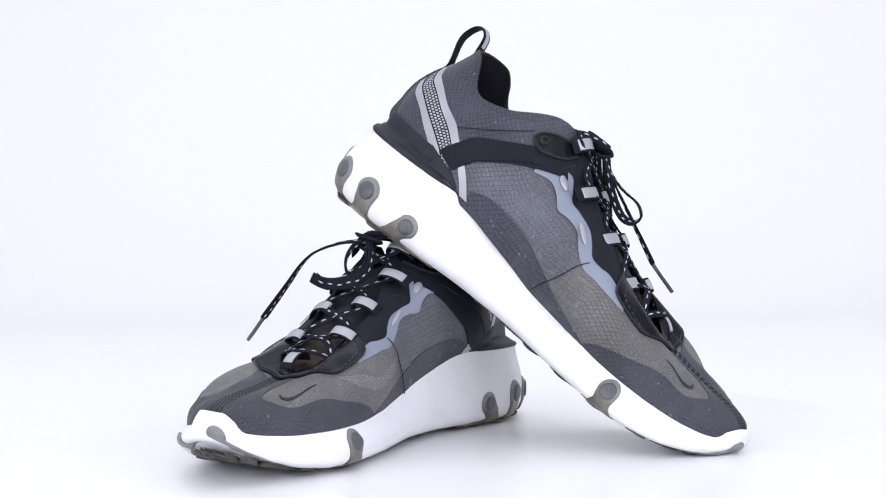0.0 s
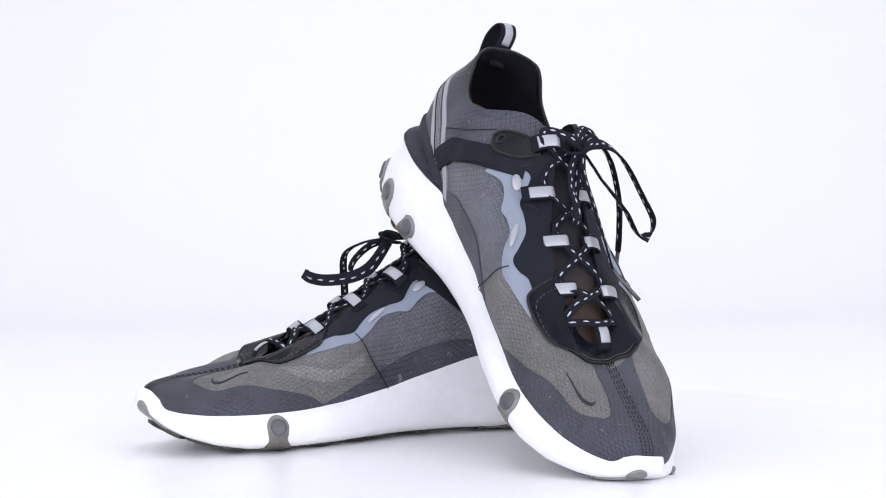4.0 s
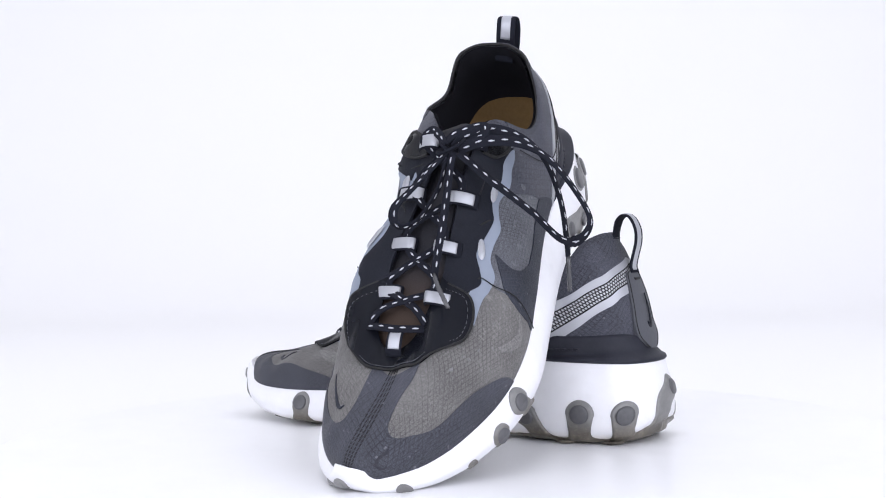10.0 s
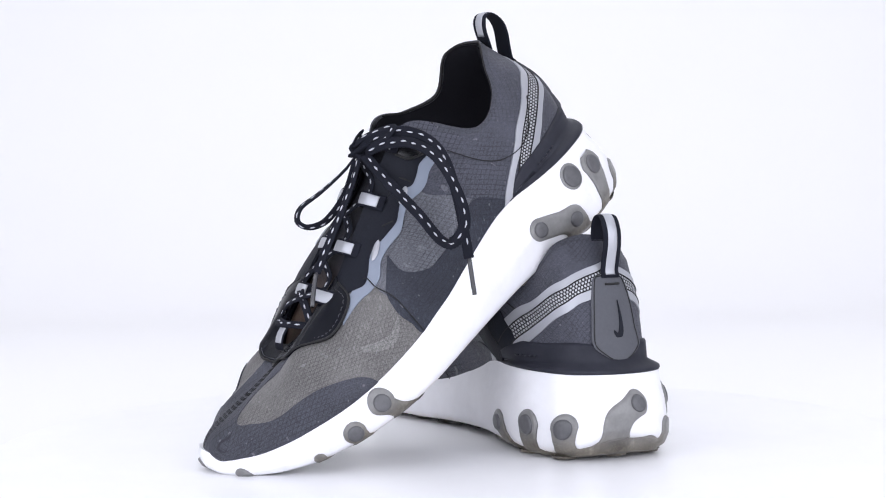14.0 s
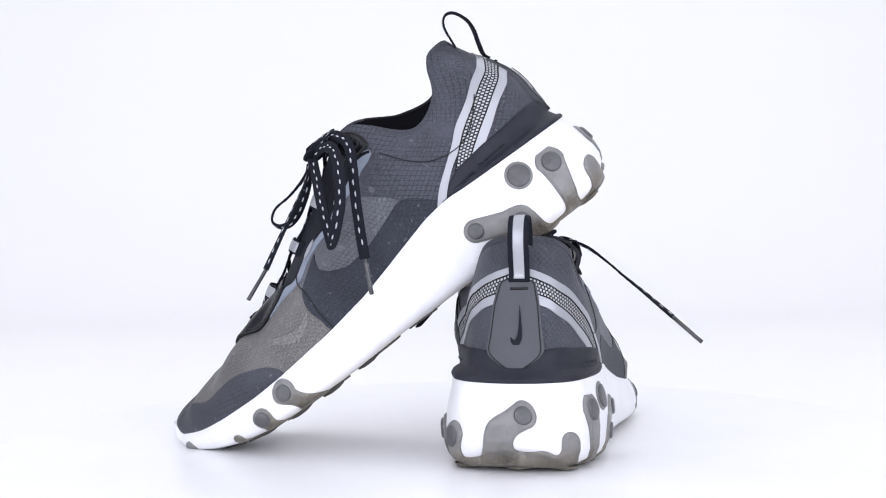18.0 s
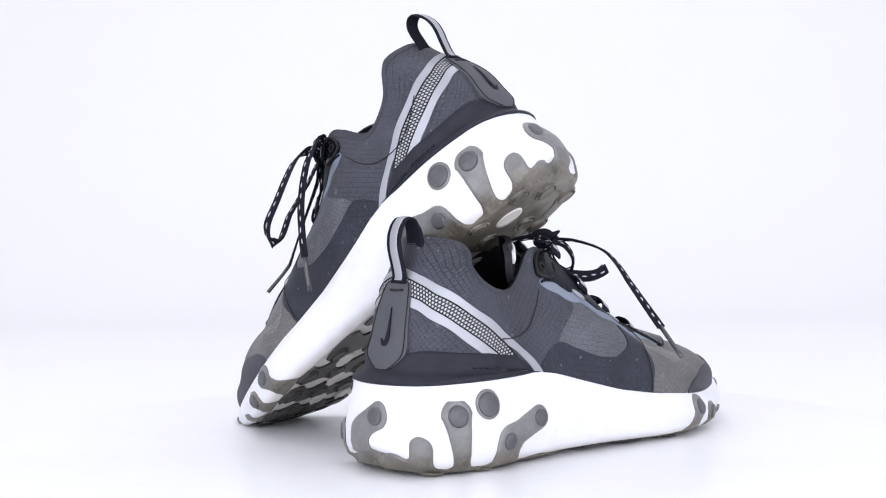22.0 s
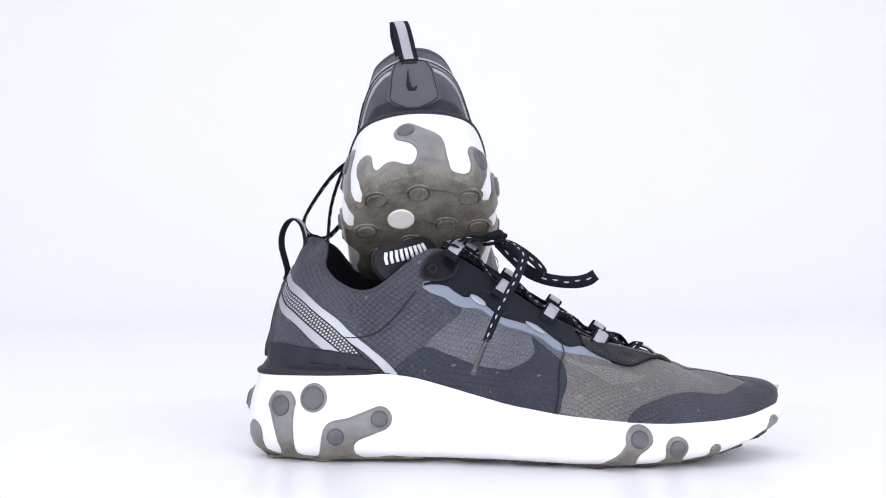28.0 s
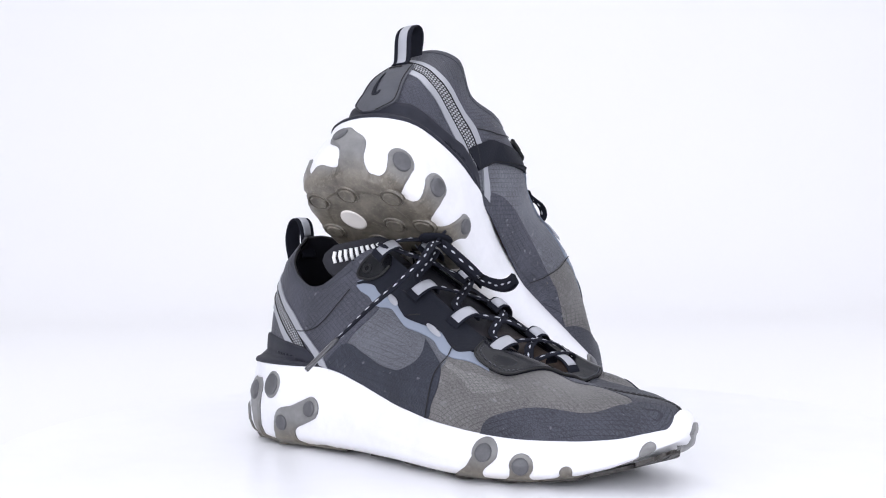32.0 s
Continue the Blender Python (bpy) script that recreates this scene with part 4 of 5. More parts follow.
        inner = arr(shield) + (arr("0.4 .98, 0.39 .96, 0.40 .95, 0.41 .95, 0.41 .97, 0.42 .98, 0.45 1.0, 0.49 1.0, 0.525 1.0, 0.56 .99, 0.585 .98, 0.595 .97, 0.6 .97, 0.61 .97, 0.62 .98, 0.62 .98, 0.60 .99") - arr(shield)) * 0.13
        self.dashes(inner, 0.0022, 90, 0.00022, PATCH)
        for line in ("0.7905 .80, 0.787 .755, 0.778 .735, 0.765 .79, 0.754 .91", "0.7905 .80, 0.7890 .86, 0.785 .91, 0.778 .95, 0.765 .98", "0.2080 .745, 0.213 .69, 0.2214 .672, 0.238 .745, 0.252 .88", "0.2080 .745, 0.2095 .785, 0.214 .815, 0.222 .845, 0.238 .885"):
            self.rim("rim", line, 0.0021, 0.0008, 40)
        # short slits in the stays, and the stitches that hold the strap
        for line in ("0.7586 .665, 0.7540 .725, 0.7490 .785", "0.7318 .628, 0.7265 .672, 0.7210 .716", "0.2425 .700, 0.2475 .760, 0.2530 .825", "0.2680 .665, 0.2755 .750, 0.2830 .830"):
            self.rim("slit", line, 0.0011, 0.00045, 12)
        self.dashes(arr("0.1640 .175, 0.172 .285, 0.1821 .380, 0.2271 .600"), 0.0016, 34)
        for uu, vv in ((0.7815, 0.83), (0.2165, 0.752)):
            c = upper(np.array([uu]), np.array([vv]), np.array([0.0023]))[0]
            e1 = upper(np.array([uu + 0.003]), np.array([vv]), np.array([0.0023]))[0] - c
            e2 = upper(np.array([uu]), np.array([vv + 0.03]), np.array([0.0023]))[0] - c
            e1 /= np.linalg.norm(e1)
            e2 -= e1 * (e1 @ e2)
            e2 /= np.linalg.norm(e2)
            a = np.linspace(0, 2 * math.pi, 19)[:, None]
            self.part("eyelet", *tube(c + 0.0022 * (e1 * np.cos(a) + e2 * np.sin(a)), 0.0007, 6), THREAD)
        o("collar_band", "0.798 .905, 0.84 .930, 0.90 .945, 1.00 .950, 1.10 .945, 1.16 .930, 1.20 .905", "0.798 1, 0.84 1, 0.90 1, 1.00 1, 1.10 1, 1.16 1, 1.20 1", CAP, 0.0007, 90, 5, label="dark padded edge of the collar")
        # heel stripes, one pair and a strip of net on each side
        top_a = "1.0 .76, 0.975 .71, 0.945 .668, 0.92 .645, 0.890 .645, 0.8607 .575, 0.8443 .42, 0.8236 .18, 0.8125 .045"
        top_b = "1.0 .70, 0.975 .645, 0.945 .60, 0.92 .572, 0.890 .563, 0.865 .485, 0.848 .345, 0.8357 .235, 0.8205 .045"
        net_b = "1.0 .60, 0.975 .535, 0.945 .50, 0.92 .47, 0.8955 .44, 0.873 .365, 0.853 .236, 0.846 .12"
        low_b = "1.0 .52, 0.975 .462, 0.945 .43, 0.92 .398, 0.896 .368, 0.8786 .292, 0.866 .22, 0.859 .12"
        net_a = "1.0 .70, 0.975 .645, 0.945 .60, 0.92 .572, 0.890 .563, 0.865 .485, 0.848 .345, 0.837 .20"
        for f in (arr, flip_uv):
            o("silver_stripe", f(top_a), f(top_b), SILVER, 0.0011, 70, 5, label="silver reflective stripe")
            o("net_strip", f(net_a), f(net_b), NET, 0.0008, 70, 5, label="black net strip over silver", weave="net")
            for line in (net_a, net_b):
                self.rim("net_edge", f(line), 0.0010, 0.00042, 90)
            o("silver_stripe", f(net_b), f(low_b), SILVER, 0.0010, 60, 5, label="silver reflective stripe")
        self.stitch("seam_thread", ("" if self.side > 0 else "0.890 .585, 0.880 .53, 0.866 .43, 0.857 .39, ") + "0.8493 .371, 0.838 .385, 0.8240 .440, 0.8100 .560, 0.7960 .69", 0.0014)
        self.stitch("seam_thread", "0.6900 .66, 0.6936 .629, 0.6979 .522, 0.7093 .321, 0.7171 .04", 0.0014)
        self.stitch("seam_thread", "0.2620 .02, 0.2764 .226, 0.286 .40, 0.297 .57", 0.0014)
        self.stitch("seam_thread", "0.135 .40, 0.150 .56, 0.175 .70, 0.204 .80", 0.0008)

    def toe_seam(self):
        """Rows of thick stitches up the middle of the toe."""
        verts, faces = [], []
        line = through_points(arr("0.4850 .13, 0.4900 .42, 0.4970 .66, 0.5110 .90"), 46)
        for i, (uu, vv) in enumerate(line):
            wide = 0.0042 + 0.010 * vv
            for k, s in enumerate((-1.0, -0.35, 0.35, 1.0)):
                q = upper(np.array([uu + s * wide - 0.0006, uu + s * wide + 0.0014]), np.array([vv + 0.006 * (i % 2), vv + 0.006 * (i % 2) + 0.012]), np.array([0.0007, 0.0007]))
                v, f = tube(np.array([q[0], (q[0] + q[1]) / 2 + (0, 0, 0.0001), q[1]]), 0.00030, 5)
                faces += [tuple(j + len(verts) for j in g) for g in f]
                verts += list(v)
        tagged(self.part("seam_stitching", verts, faces, THREAD), kind="stuff")

    def small_tick(self, name, spine, wide, off, mat, parent):
        """A small curved tick, thick at its bend and drawn out to a point."""
        g = through_points(arr(spine), 20)
        t = np.linspace(0, 1, 20)
        half = wide * np.interp(t, [0, 0.12, 0.32, 0.6, 1.0], [0.12, 0.75, 1.15, 0.55, 0.05])
        p = upper(g[:, 0], g[:, 1], np.full(20, off))
        d = np.gradient(p, axis=0)
        n = upper(g[:, 0], g[:, 1], np.full(20, off + 0.001)) - p
        side = np.cross(d, n)
        side /= np.linalg.norm(side, axis=1, keepdims=True)
        top = np.stack([p - side * half[:, None], p + side * half[:, None]])
        n /= np.linalg.norm(n, axis=1, keepdims=True)
        low = top - n[None] * 0.0006
        e1, e2 = top[0, 10] - top[0, 9], top[1, 10] - top[0, 10]
        if np.cross(e2, e1) @ n[10] < 0:
            top, low = top[::-1], low[::-1]
        return self.sheet(name, top, mat, parent, "", low)

    def heel(self):
        # the moulded clip round the heel, with a lip at its foot
        us = np.concatenate([np.linspace(0.818, 1.0, 60), np.linspace(1.0, 1.178, 60)[1:]])
        n = len(us)
        high = np.interp(us, [0.818, 0.8271, 0.8393, 0.8614, 0.8879, 0.96, 1.04, 1.10, 1.14, 1.165, 1.178], [0.03, 0.13, 0.215, 0.235, 0.215, 0.17, 0.17, 0.20, 0.235, 0.14, 0.03])
        x = spline(OUT, us)[:, 0]
        zt = sole_top(x)
        out = side_of(us)
        fade = np.clip(np.minimum(us - 0.815, 1.181 - us) / 0.03, 0.15, 1)
        base = spline(OUT, us)
        inset = 0.0137 * np.clip((0.075 - x) / 0.07, 0, 1) + 0.0062 * (1 - np.clip((0.075 - x) / 0.07, 0, 1))

        def ring(inn, z):
            return np.concatenate([base - out * inn[:, None], z[:, None]], 1)

        lip = 0.0040 + 0.0028 * np.clip((0.022 - x) / 0.022, 0, 1) + 0.0012 * (1 - fade)
        rows = [ring(lip + 0.003, zt - 0.0008), ring(lip - 0.0002, zt - 0.0004), ring(lip - 0.0006, zt + 0.0006), ring(lip, zt + 0.0018 * fade), ring(lip + 0.0022, zt + 0.0028 * fade)]
        w0 = upper(us, np.minimum(0.09, high * 0.6), 0.0024 * fade)
        rows.append(0.6 * w0 + 0.4 * rows[-1])
        for q in (0.35, 0.6, 0.8, 0.94):
            rows.append(upper(us, np.maximum(high * q, np.minimum(0.09, high * 0.6)), 0.0023 * fade))
        rows.append(upper(us, high, 0.0016 * fade))
        rows.append(upper(us, high + 0.004, 0.0002 * fade))
        g = np.stack(rows)
        clip = self.sheet("heel_clip", g, CLIP, None, "black moulded heel clip with a lip")
        # raised lettering that cannot be read, as small bars
        for s in (0.862, 1.132):
            for k in range(5):
                u0 = s + 0.0052 * (k - 2)
                p = upper(np.array([u0, u0 + 0.0036]), np.array([0.125, 0.125]), np.array([0.0024, 0.0024]))
                v, f = tube(np.array([p[0], p.mean(0), p[1]]), 0.0006, 5)
                self.part("raised_bar", v, f, CLIP, clip)
        # the patch up the back
        vs = 0.3625 - 0.2675 * np.cos(np.linspace(0, math.pi, 80))
        half = np.interp(vs, [0.095, 0.0965, 0.101, 0.110, 0.124, 0.140, 0.156, 0.175, 0.21, 0.44, 0.54, 0.59, 0.61, 0.622, 0.628, 0.63], [0.002, 0.0085, 0.0135, 0.0175, 0.0220, 0.0280, 0.0330, 0.0355, 0.0358, 0.0300, 0.0262, 0.0242, 0.0222, 0.0180, 0.0120, 0.002])
        for _ in range(6):
            half[1:-1] = half[:-2] * 0.25 + half[1:-1] * 0.5 + half[2:] * 0.25
        f = np.linspace(-1, 1, 14)[None]
        uu = 0.9975 + half[:, None] * f * 1.25
        vv = np.repeat(vs[:, None], 14, 1)
        h = np.interp(vv, [0.05, 0.17, 0.26, 0.63], [0.0036, 0.0034, 0.0018, 0.0017])
        top, low = upper(uu, vv, h), upper(uu, vv, h * 0)
        patch = self.sheet("heel_patch", top, PATCH, None, "mid grey rubberised heel patch", low)
        self.small_tick("tick_mark", "1.0045 .250, 1.0000 .222, 0.9945 .222, 0.9908 .262, 0.9905 .34, 0.9920 .44", 0.0014, 0.0027, STAY, patch)
        self.part("slot", *tube(upper(np.linspace(0.980, 1.008, 8), np.full(8, 0.56), np.full(8, 0.0019)), 0.0008, 5), THREAD, patch)
        for s in (-1, 1):
            q = np.interp(vs[5:-3], vs, half) * 0.88
            self.part("edge_thread", *tube(upper(0.9975 + s * q * 1.25, vs[5:-3], np.interp(vs[5:-3], [0.05, 0.17, 0.26, 0.6], [0.0038, 0.0036, 0.002, 0.0019])), 0.0003, 5), THREAD, patch)
        # pull loop
        lean = 0.0 if self.side > 0 else -0.0048
        path = through_points(arr(".0236 -.0018 .0955, .0248 -.0018 .0995, .0234 -.0018 .106, .0215 -.0018 .114, .0220 -.0018 .1215, .0255 -.0018 .128, .0300 -.0018 .1295, .0338 -.0018 .126,"
                                  ".0352 -.0018 .1195, .0355 -.0018 .112, .0372 -.0018 .106"), 44)
        path[:, 1] += lean * np.clip((path[:, 2] - 0.098) / 0.028, 0, 1)
        path += np.array([-0.0020, 0, 0.0002]) * (np.clip((path[:, 2:] - 0.098) / 0.02, 0, 1) if self.side < 0 else 0)
        v, f, p, d, nrm, wide = band(path, 0.0112, 0.0013, (-1, 0, 0.2))
        loop = self.part("pull_loop", v, f, LACE, None, "black webbing pull loop with a silver centre")
        v, f, *_ = band(p[1:-9] + nrm[1:-9] * 0.0005, 0.0058, 0.0008, (-1, 0, 0.2))
        self.part("silver_tape", v, f, SILVER, loop)
        # the rolled edge of the collar
        us = np.linspace(0.797, 1.205, 120)
        self.part("collar_edge", *tube(spline(TOP, us) - np.array([0, 0, 0.0006]), 0.0008, 8), COLLAR, None, "thin worn collar edge")

    def tongue(self):
        rows, k = [], 15
        line = through_points(arr(".226 .0172 .0432, .205 .0155 .0545, .178 .012 .0685, .150 .0085 .0850, .130 .005 .0960, .116 .0 .0990, .104 -.006 .0990, .0980 -.0105 .1035, .0958 -.0122 .1100, .0942 -.0128 .1168" if self.side > 0 else
                                  ".226 .0172 .0432, .205 .0155 .0545, .178 .012 .0685, .150 .0085 .0850, .125 .005 .0970, .116 .004 .1000, .108 .003 .1020, .102 .002 .1030"), 46)
        # the right tongue is twisted, its end stands up and looks to the outer side
        twist = np.interp(np.arange(46), [0, 27, 37, 45], [0, 0, 1, 1])[:, None] * (self.side > 0)
        across = np.array([0.0, 1.0, 0.0]) * (1 - twist) + np.array([0.66, 0.73, 0.18]) * twist
        across /= np.linalg.norm(across, axis=1, keepdims=True)
        line = spread(line)
        half = np.interp(np.arange(46), [0, 4, 20, 32, 40, 43, 44.3, 45], [0.009, 0.016, 0.0195, 0.0215, 0.0215, 0.0215, 0.0185, 0.013] if self.side > 0 else [0.009, 0.016, 0.0195, 0.0215, 0.0205, 0.0175, 0.013, 0.007])
        dirs = np.gradient(line, axis=0)
        dirs /= np.linalg.norm(dirs, axis=1, keepdims=True)
        top = np.zeros((46, k, 3))
        low = np.zeros((46, k, 3))
        for i in range(46):
            y = across[i]
            nn = np.cross(y, dirs[i])
            nn /= np.linalg.norm(nn)
            s = np.linspace(-1, 1, k)
            crown = 0.0030 * (1 - s**2)
            top[i] = line[i] + y * (s * half[i])[:, None] + nn * (crown - 0.0005)[:, None]
            low[i] = top[i] - nn * 0.0035
        t = self.sheet("tongue", top, TONGUE, None, "black padded tongue", low)
        # a printed word on the tongue's end, as plain bars
        if self.side > 0:
            for j in range(9):
                e = 2.0 + j * 1.1
                rows = [np.array([np.interp(r, range(46), top[:, int(e), q]) * (1 - e % 1) + np.interp(r, range(46), top[:, int(e) + 1, q]) * (e % 1) for q in range(3)]) for r in (42.1, 43.0, 43.9)]
                v, f = tube(np.array(rows) + np.array([0.717, -0.676, 0.113]) * 0.0004, 0.0010, 6)
                self.part("print_bar", v, f, WHITE_INK, t)

    # -- the laces --
    TABS = arr(".1235 -.0115 .109, .1490 -.0040 .0875, .1745 .0005 .0735, .2010 .0000 .0592, .1270 .0160 .1075, .1475 .0245 .0885, .1730 .0240 .0735, .1975 .0268 .0585, .2240 .0148 .0505")

    def tabs(self):
        for i, (x, y, z) in enumerate(spread(self.TABS) + np.array([0, 0, 0.0022])):
            if i == 0 and self.side < 0:
                x, y, z = x + 0.001, y + 0.005, z - 0.002
            if self.side > 0 and 4 < i < 8:
                z += 0.0035
            along = np.array([0.83, 0.04, -0.55])
            if i == 8:
                along = np.array([0.0, 1.0, 0.0])
            along /= np.linalg.norm(along)
            across = np.array([0.0, -1.0, -0.42]) if i < 4 else np.array([0.0, 1.0, -0.42])
            if i == 8:
                across = np.array([0.95, 0.0, -0.30])
            across -= along * (along @ across)
            across /= np.linalg.norm(across)
            up = np.cross(along, across)
            up *= np.sign(up[2])
            c = np.array([x, y, z])
            s = [(-0.0065, -0.0022), (-0.0066, 0.0008), (-0.0052, 0.0028), (-0.0025, 0.0036), (0.001, 0.0036), (0.0045, 0.0026), (0.0075, 0.0008), (0.0092, -0.0012)]
            path = through_points([c + across * a + up * b for a, b in s], 24)
            v, f, p, d, nrm, wide = band(path, 0.0088, 0.0012, up - across)
            tab = self.part("lace_tab", v, f, LACE, None, "black webbing lace tab with a silver face")
            if nrm[12] @ up < 0:
                nrm = -nrm
            v, f, *_ = band(p[3:20] + nrm[3:20] * 0.0005, 0.0064, 0.0007, up)
            self.part("silver_face", v, f, SILVER, tab)

    def lace(self, text, width=0.0051, thick=0.0014, face=(0, 0, 1), turn=0.0, tip=None, crossing=False, held=False):
        pts = spread(arr(text)) if crossing else arr(text)
        long = np.linalg.norm(np.diff(pts, axis=0), axis=1).sum()
        k = int(long / 0.0007) // 2 * 2
        path = through_points(pts, k)
        # fine ribs across the weave
        v, f, p, d, nrm, wide = band(path, width * (1 - 0.10 * (np.arange(k) % 2)), thick, face, turn, held=held)
        ob = self.part("lace", v, f, LACE, None, "flat black lace with white flecks")
        s = np.concatenate([[0], np.cumsum(np.linalg.norm(np.diff(p, axis=0), axis=1))])
        verts, faces = [], []
        q, j = 0.0025, 0
        while q < s[-1] - 0.0042:
            ends = []
            for e in (q, q + 0.0016, q + 0.0032):
                ends.append([np.array([np.interp(e, s, a[:, c]) for c in range(3)]) for a in (p, nrm, wide)])
            for sgn in (1, -1):
                row = [c + n * sgn * (thick * 0.5 + (0.0003 if i == 1 else 0.00005)) + w * (0.0003 if j % 2 else -0.0003) for i, (c, n, w) in enumerate(ends)]
                ww = ends[1][2] * 0.00046
                quad = [row[0] - ww * 0.4, row[0] + ww * 0.4, row[1] + ww, row[2] + ww * 0.4, row[2] - ww * 0.4, row[1] - ww]
                b0 = len(verts)
                verts += quad
                verts += [c - ends[1][1] * sgn * 0.0005 for c in quad]
                top = (0, 1, 2, 3, 4, 5)
                faces.append(tuple(b0 + a for a in (top if sgn > 0 else top[::-1])))
                for a in range(6):
                    g = (b0 + a, b0 + 6 + a, b0 + 6 + (a + 1) % 6, b0 + (a + 1) % 6)
                    faces.append(g if sgn > 0 else g[::-1])
            q += 0.0066
            j += 1
        if verts:
            tagged(self.part("fleck_weave", verts, faces, FLECK, ob, "white woven flecks", smooth=False), kind="stuff")
        if tip is not None:
            a, b = p[-1], np.array(tip)
            t = np.linspace(0, 1, 6)[:, None]
            self.part("aglet", *tube(a * (1 - t) + b * t, 0.0013, 8), AGLET, ob, "clear grey lace tip")

    def laces(self):
        self.lace(".2165 .0325 0.0537, .2195 .0265 0.0567, .2220 .0170 0.0582, .2205 .0080 0.0572, .2165 .0015 0.0542", face=(0.2, 0, 1), crossing=True)
        self.lace(".2150 .0020 0.0547, .2090 .0090 0.0612, .2040 .0190 0.0642, .1985 .0265 0.0637, .1910 .0280 0.0662, .1860 .0190 0.0722, .1800 .0080 0.0762, .1745 .0010 0.0787, .1665 .0020 0.0822, .1600 .0110 0.0872, .1530 .0210 0.0922, .1475 .0245 0.0942, .1390 .0210 0.0982, .1340 .0090 0.1052, .1280 -.0060 0.1112, .1240 -.0150 0.1142, .1190 -.0120 0.1152, .1280 -.0010 0.1172, .1370 .0040 0.1172", crossing=True)
        self.lace(".2150 .0320 0.0547, .2100 .0250 0.0617, .2050 .0130 0.0642, .1990 .0040 0.0637, .1910 .0030 0.0672, .1850 .0120 0.0727, .1800 .0200 0.0762, .1735 .0240 0.0787, .1660 .0230 0.0822, .1600 .0130 0.0872, .1540 .0020 0.0912, .1490 -.0040 0.0927, .1420 -.0030 0.0972, .1360 .0070 0.1032, .1310 .0160 0.1092, .1270 .0200 0.1117, .1220 .0160 0.1142, .1300 .0090 0.1172, .1380 .0040 0.1172", crossing=True)
        knot = [(.1380, .0040, .1140), (.1440, .0100, .1150), (.1480, .0040, .1180), (.1430, -.0030, .1190), (.1370, .0000, .1170), (.1390, .0080, .1180), (.1450, .0060, .1200), (.1460, -.0010, .1150)]
        if self.side < 0:
            knot = [(x - 0.008, y - 0.006, z - 0.0045) for x, y, z in knot]
        v, f, *_ = band(through_points(knot, 60), 0.0056, 0.0019, (0, 0, 1))
        self.part("knot", v, f, LACE, None, "tight black lace knot")
        if self.side > 0:
            self.lace(".1460 .0020 .1160, .1530 -.0080 .1150, .1600 -.0190 .1110, .1625 -.0270 .1060, .1600 -.0400 .0970, .1540 -.0580 .0830, .1490 -.0760 .0680", face=(0.3, 0.2, 1), turn=60, tip=(0.1444, -0.0933, 0.0531))
            self.lace(".1988 .0066 .0966, .1950 .0078 .0938, .1880 .0095 .0922, .1780 .0120 .0925, .1684 .0137 .0945, .1600 .0135 .0985, .1530 .0115 .1060, .1450 .0060 .1150", 0.0068, 0.0015, face=(-0.2, -1, 0))
            self.lace(".1988 .0049 .0968, .1947 .0060 .0945, .1878 .0077 .0929, .1780 .0102 .0932, .1684 .0119 .0953, .1600 .0115 .0995, .1520 .0090 .1070, .1455 .0050 .1150", 0.0066, 0.0015, face=(-0.2, -1, 0))
            self.lace(".1430 .0040 .1160, .1540 .0010 .1130, .1650 .0030 .1050, .1700 .0080 .0975, .1640 .0120 .0980, .1530 .0100 .1060, .1450 .0060 .1140", face=(0.3, -1, 0.3))
            self.lace(".1420 .0060 .1170, .1340 .0140 .1190, .1240 .0230 .1170, .1160 .0300 .1080, .1130 .0345 .0980, .1120 .0390 .0900, .0980 .0450 .0840, .0800 .0530 .0760, .0626 .0597 .0690", face=(0, 0.3, 1))
        else:
            self.lace("0.1355 -0.0082 0.1122, 0.1275 -0.0192 0.1114, 0.1230 -0.0352 0.1066, 0.1245 -0.0512 0.0962, 0.1335 -0.0662 0.0802, 0.1427 -0.0732 0.0702, 0.1505 -0.0682 0.0642, 0.1515 -0.0582 0.0652, 0.1475 -0.0442 0.0792, 0.1425 -0.0272 0.0965, 0.1375 -0.0092 0.1112", 0.0066, face=(0, -1, 0.3), held=True)
            self.lace("0.1365 -0.0052 0.1132, 0.1275 -0.0092 0.1142, 0.1185 -0.0212 0.1122, 0.1145 -0.0352 0.1032, 0.1185 -0.0462 0.0922, 0.1285 -0.0542 0.0742, 0.1375 -0.0572 0.0572, 0.1426 -0.0581 0.0467", 0.0062, face=(0, -1, 0.3), held=True, tip=(0.1511, -0.0587, 0.0292))
            self.lace("0.1375 -0.0022 0.1122, 0.1485 0.0078 0.1072, 0.1623 0.0172 0.1042, 0.1745 0.0218 0.1032, 0.1805 0.0218 0.0982, 0.1775 0.0188 0.0922, 0.1685 0.0108 0.0912, 0.1545 0.0018 0.0982, 0.1405 -0.0032 0.1102", face=(0.2, 0.3, 1), turn=40)
            self.lace("0.1385 -0.0062 0.1122, 0.1485 -0.0062 0.1042, 0.1645 -0.0072 0.0952, 0.1805 -0.0077 0.0862, 0.1972 -0.0079 0.0762", face=(0.4, 0, 1), turn=50, tip=(0.2140, -0.0171, 0.0670))

    def build(self):
        self.midsole()
        self.rubber()
        self.tread()
        self.cloth()
        self.panels()
        self.toe_seam()
        self.small_tick("toe_tick", "0.4335 .580, 0.4275 .540, 0.417 .522, 0.402 .523, 0.384 .532", 0.0009, 0.0009, TICK, None)
        self.heel()
        self.tongue()
        self.tabs()
        self.laces()


def build_shoe(name, side, label):
    root = new(name)
    tagged(root, label, "sneaker", "pair of sneakers")
    Shoe(side, root).build()
    return root


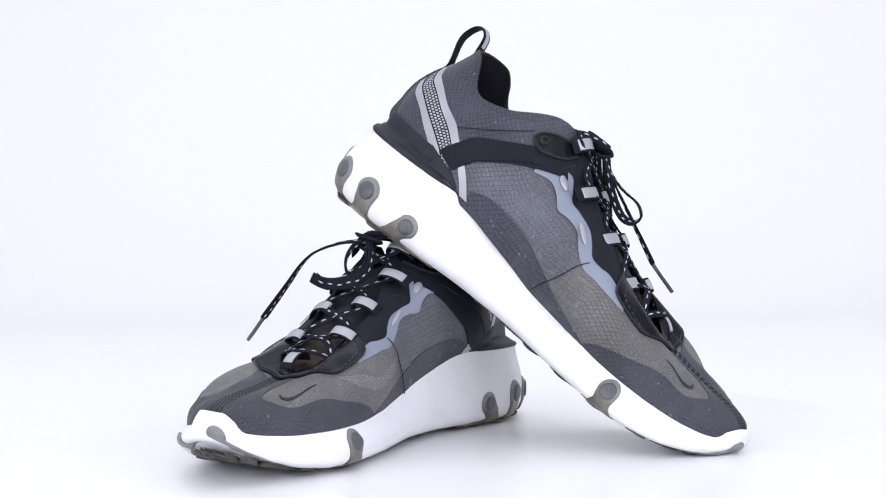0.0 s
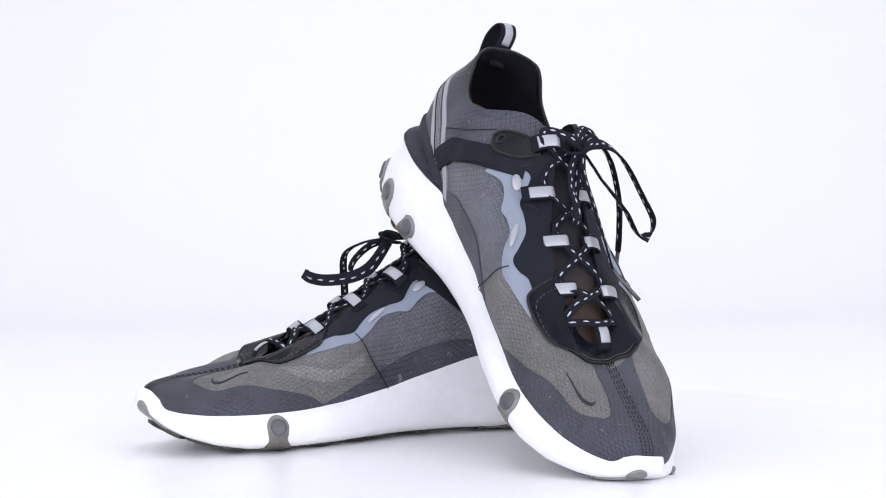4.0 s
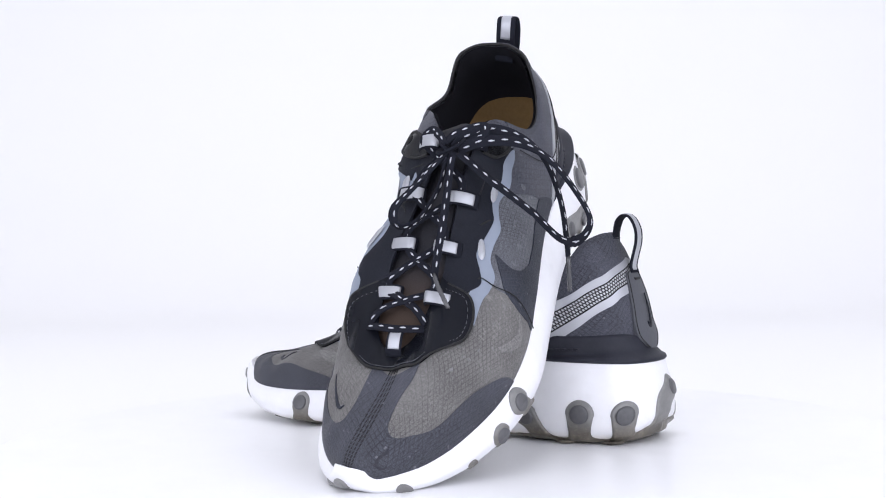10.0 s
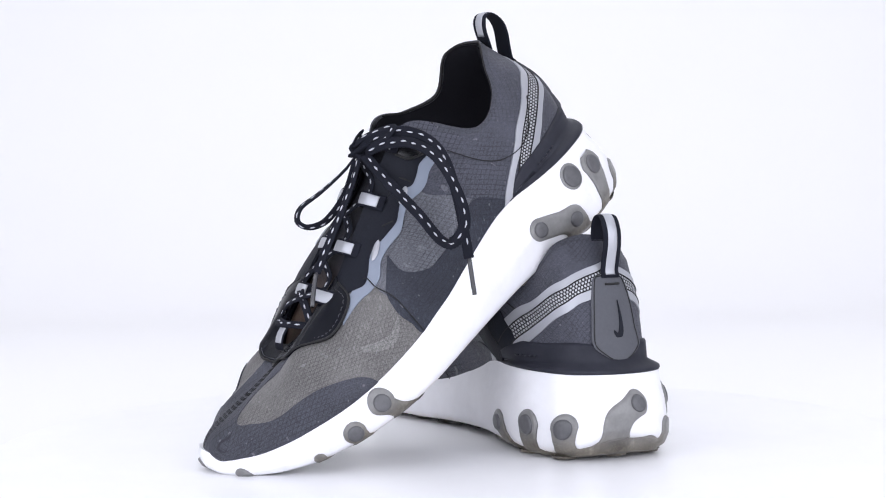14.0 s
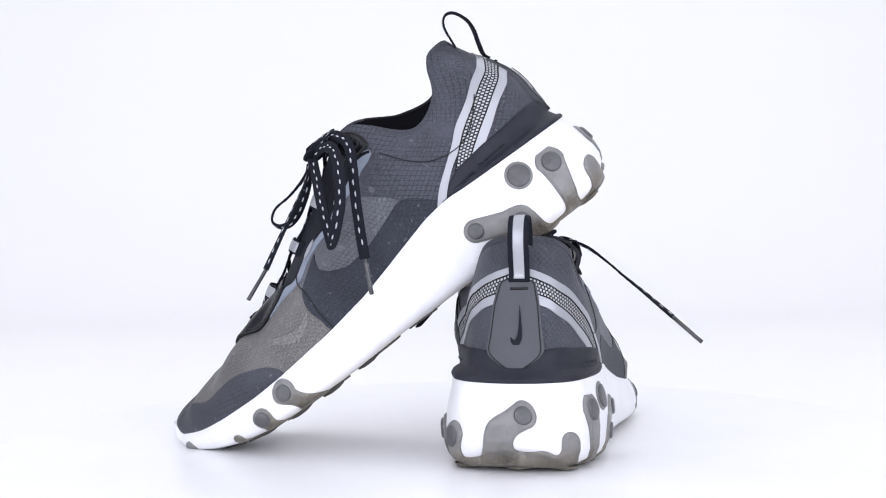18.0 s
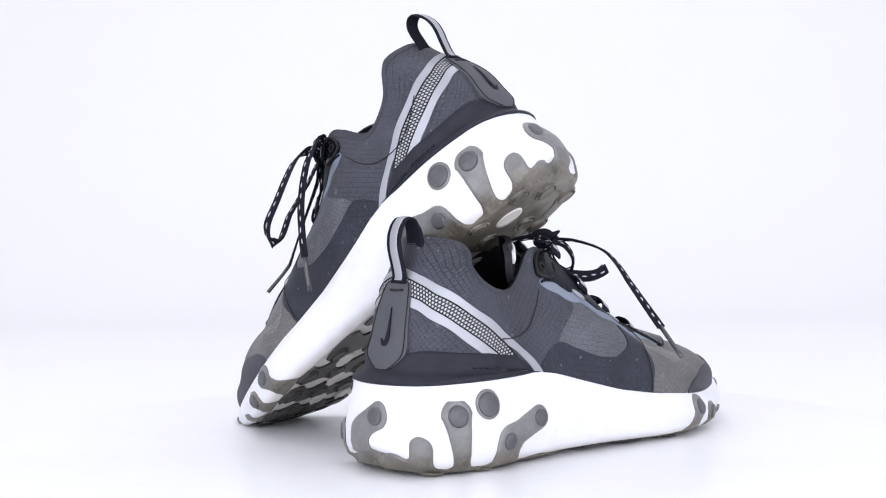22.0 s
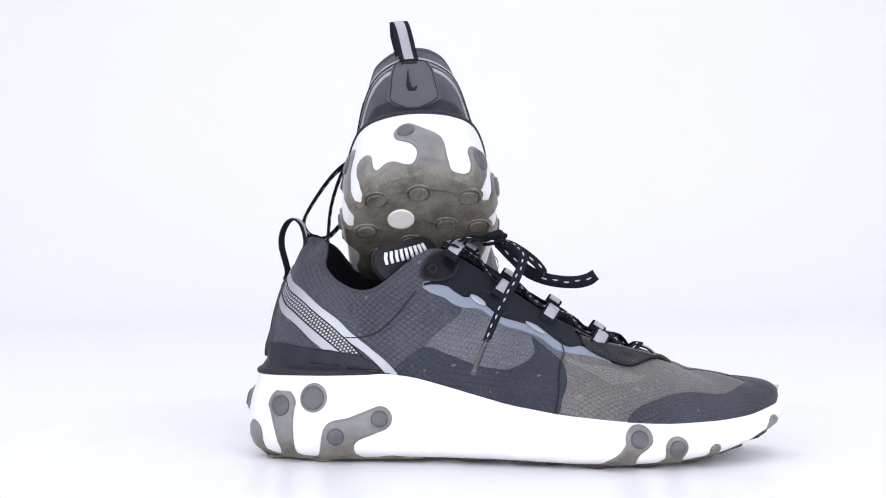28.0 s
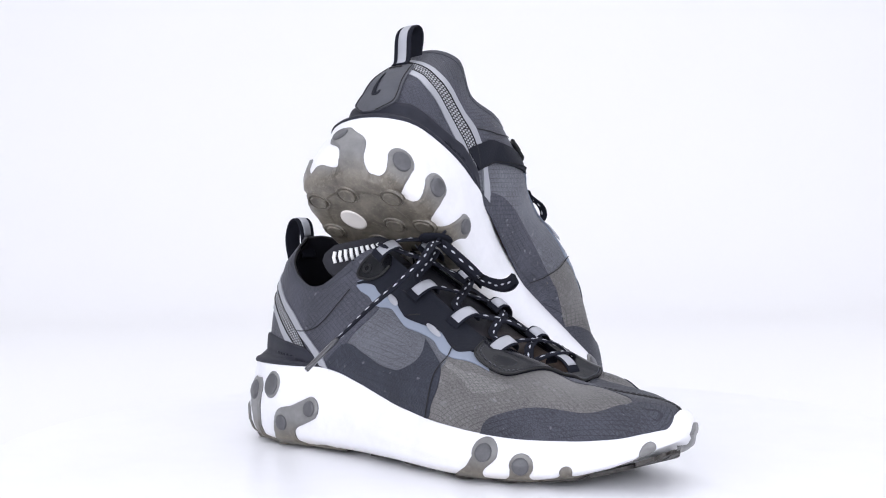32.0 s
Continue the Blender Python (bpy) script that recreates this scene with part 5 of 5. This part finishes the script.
right_shoe = build_shoe("sneaker", 1, "grey and black sneaker standing flat, white sole, laces tied")
left_shoe = build_shoe("sneaker", -1, "grey and black sneaker leaning heel-up on its mate")


# ---- what moves: the turntable carries both shoes round ----
def motions():
    times = [0.0 + 0.5 * k for k in range(65)]
    walk(turntable, [(t, turned(t)) for t in times])
    walk(right_shoe, [(t, turned(t) @ RIGHT_AT) for t in times])
    walk(left_shoe, [(t, turned(t) @ LEFT_AT) for t in times])


motions()
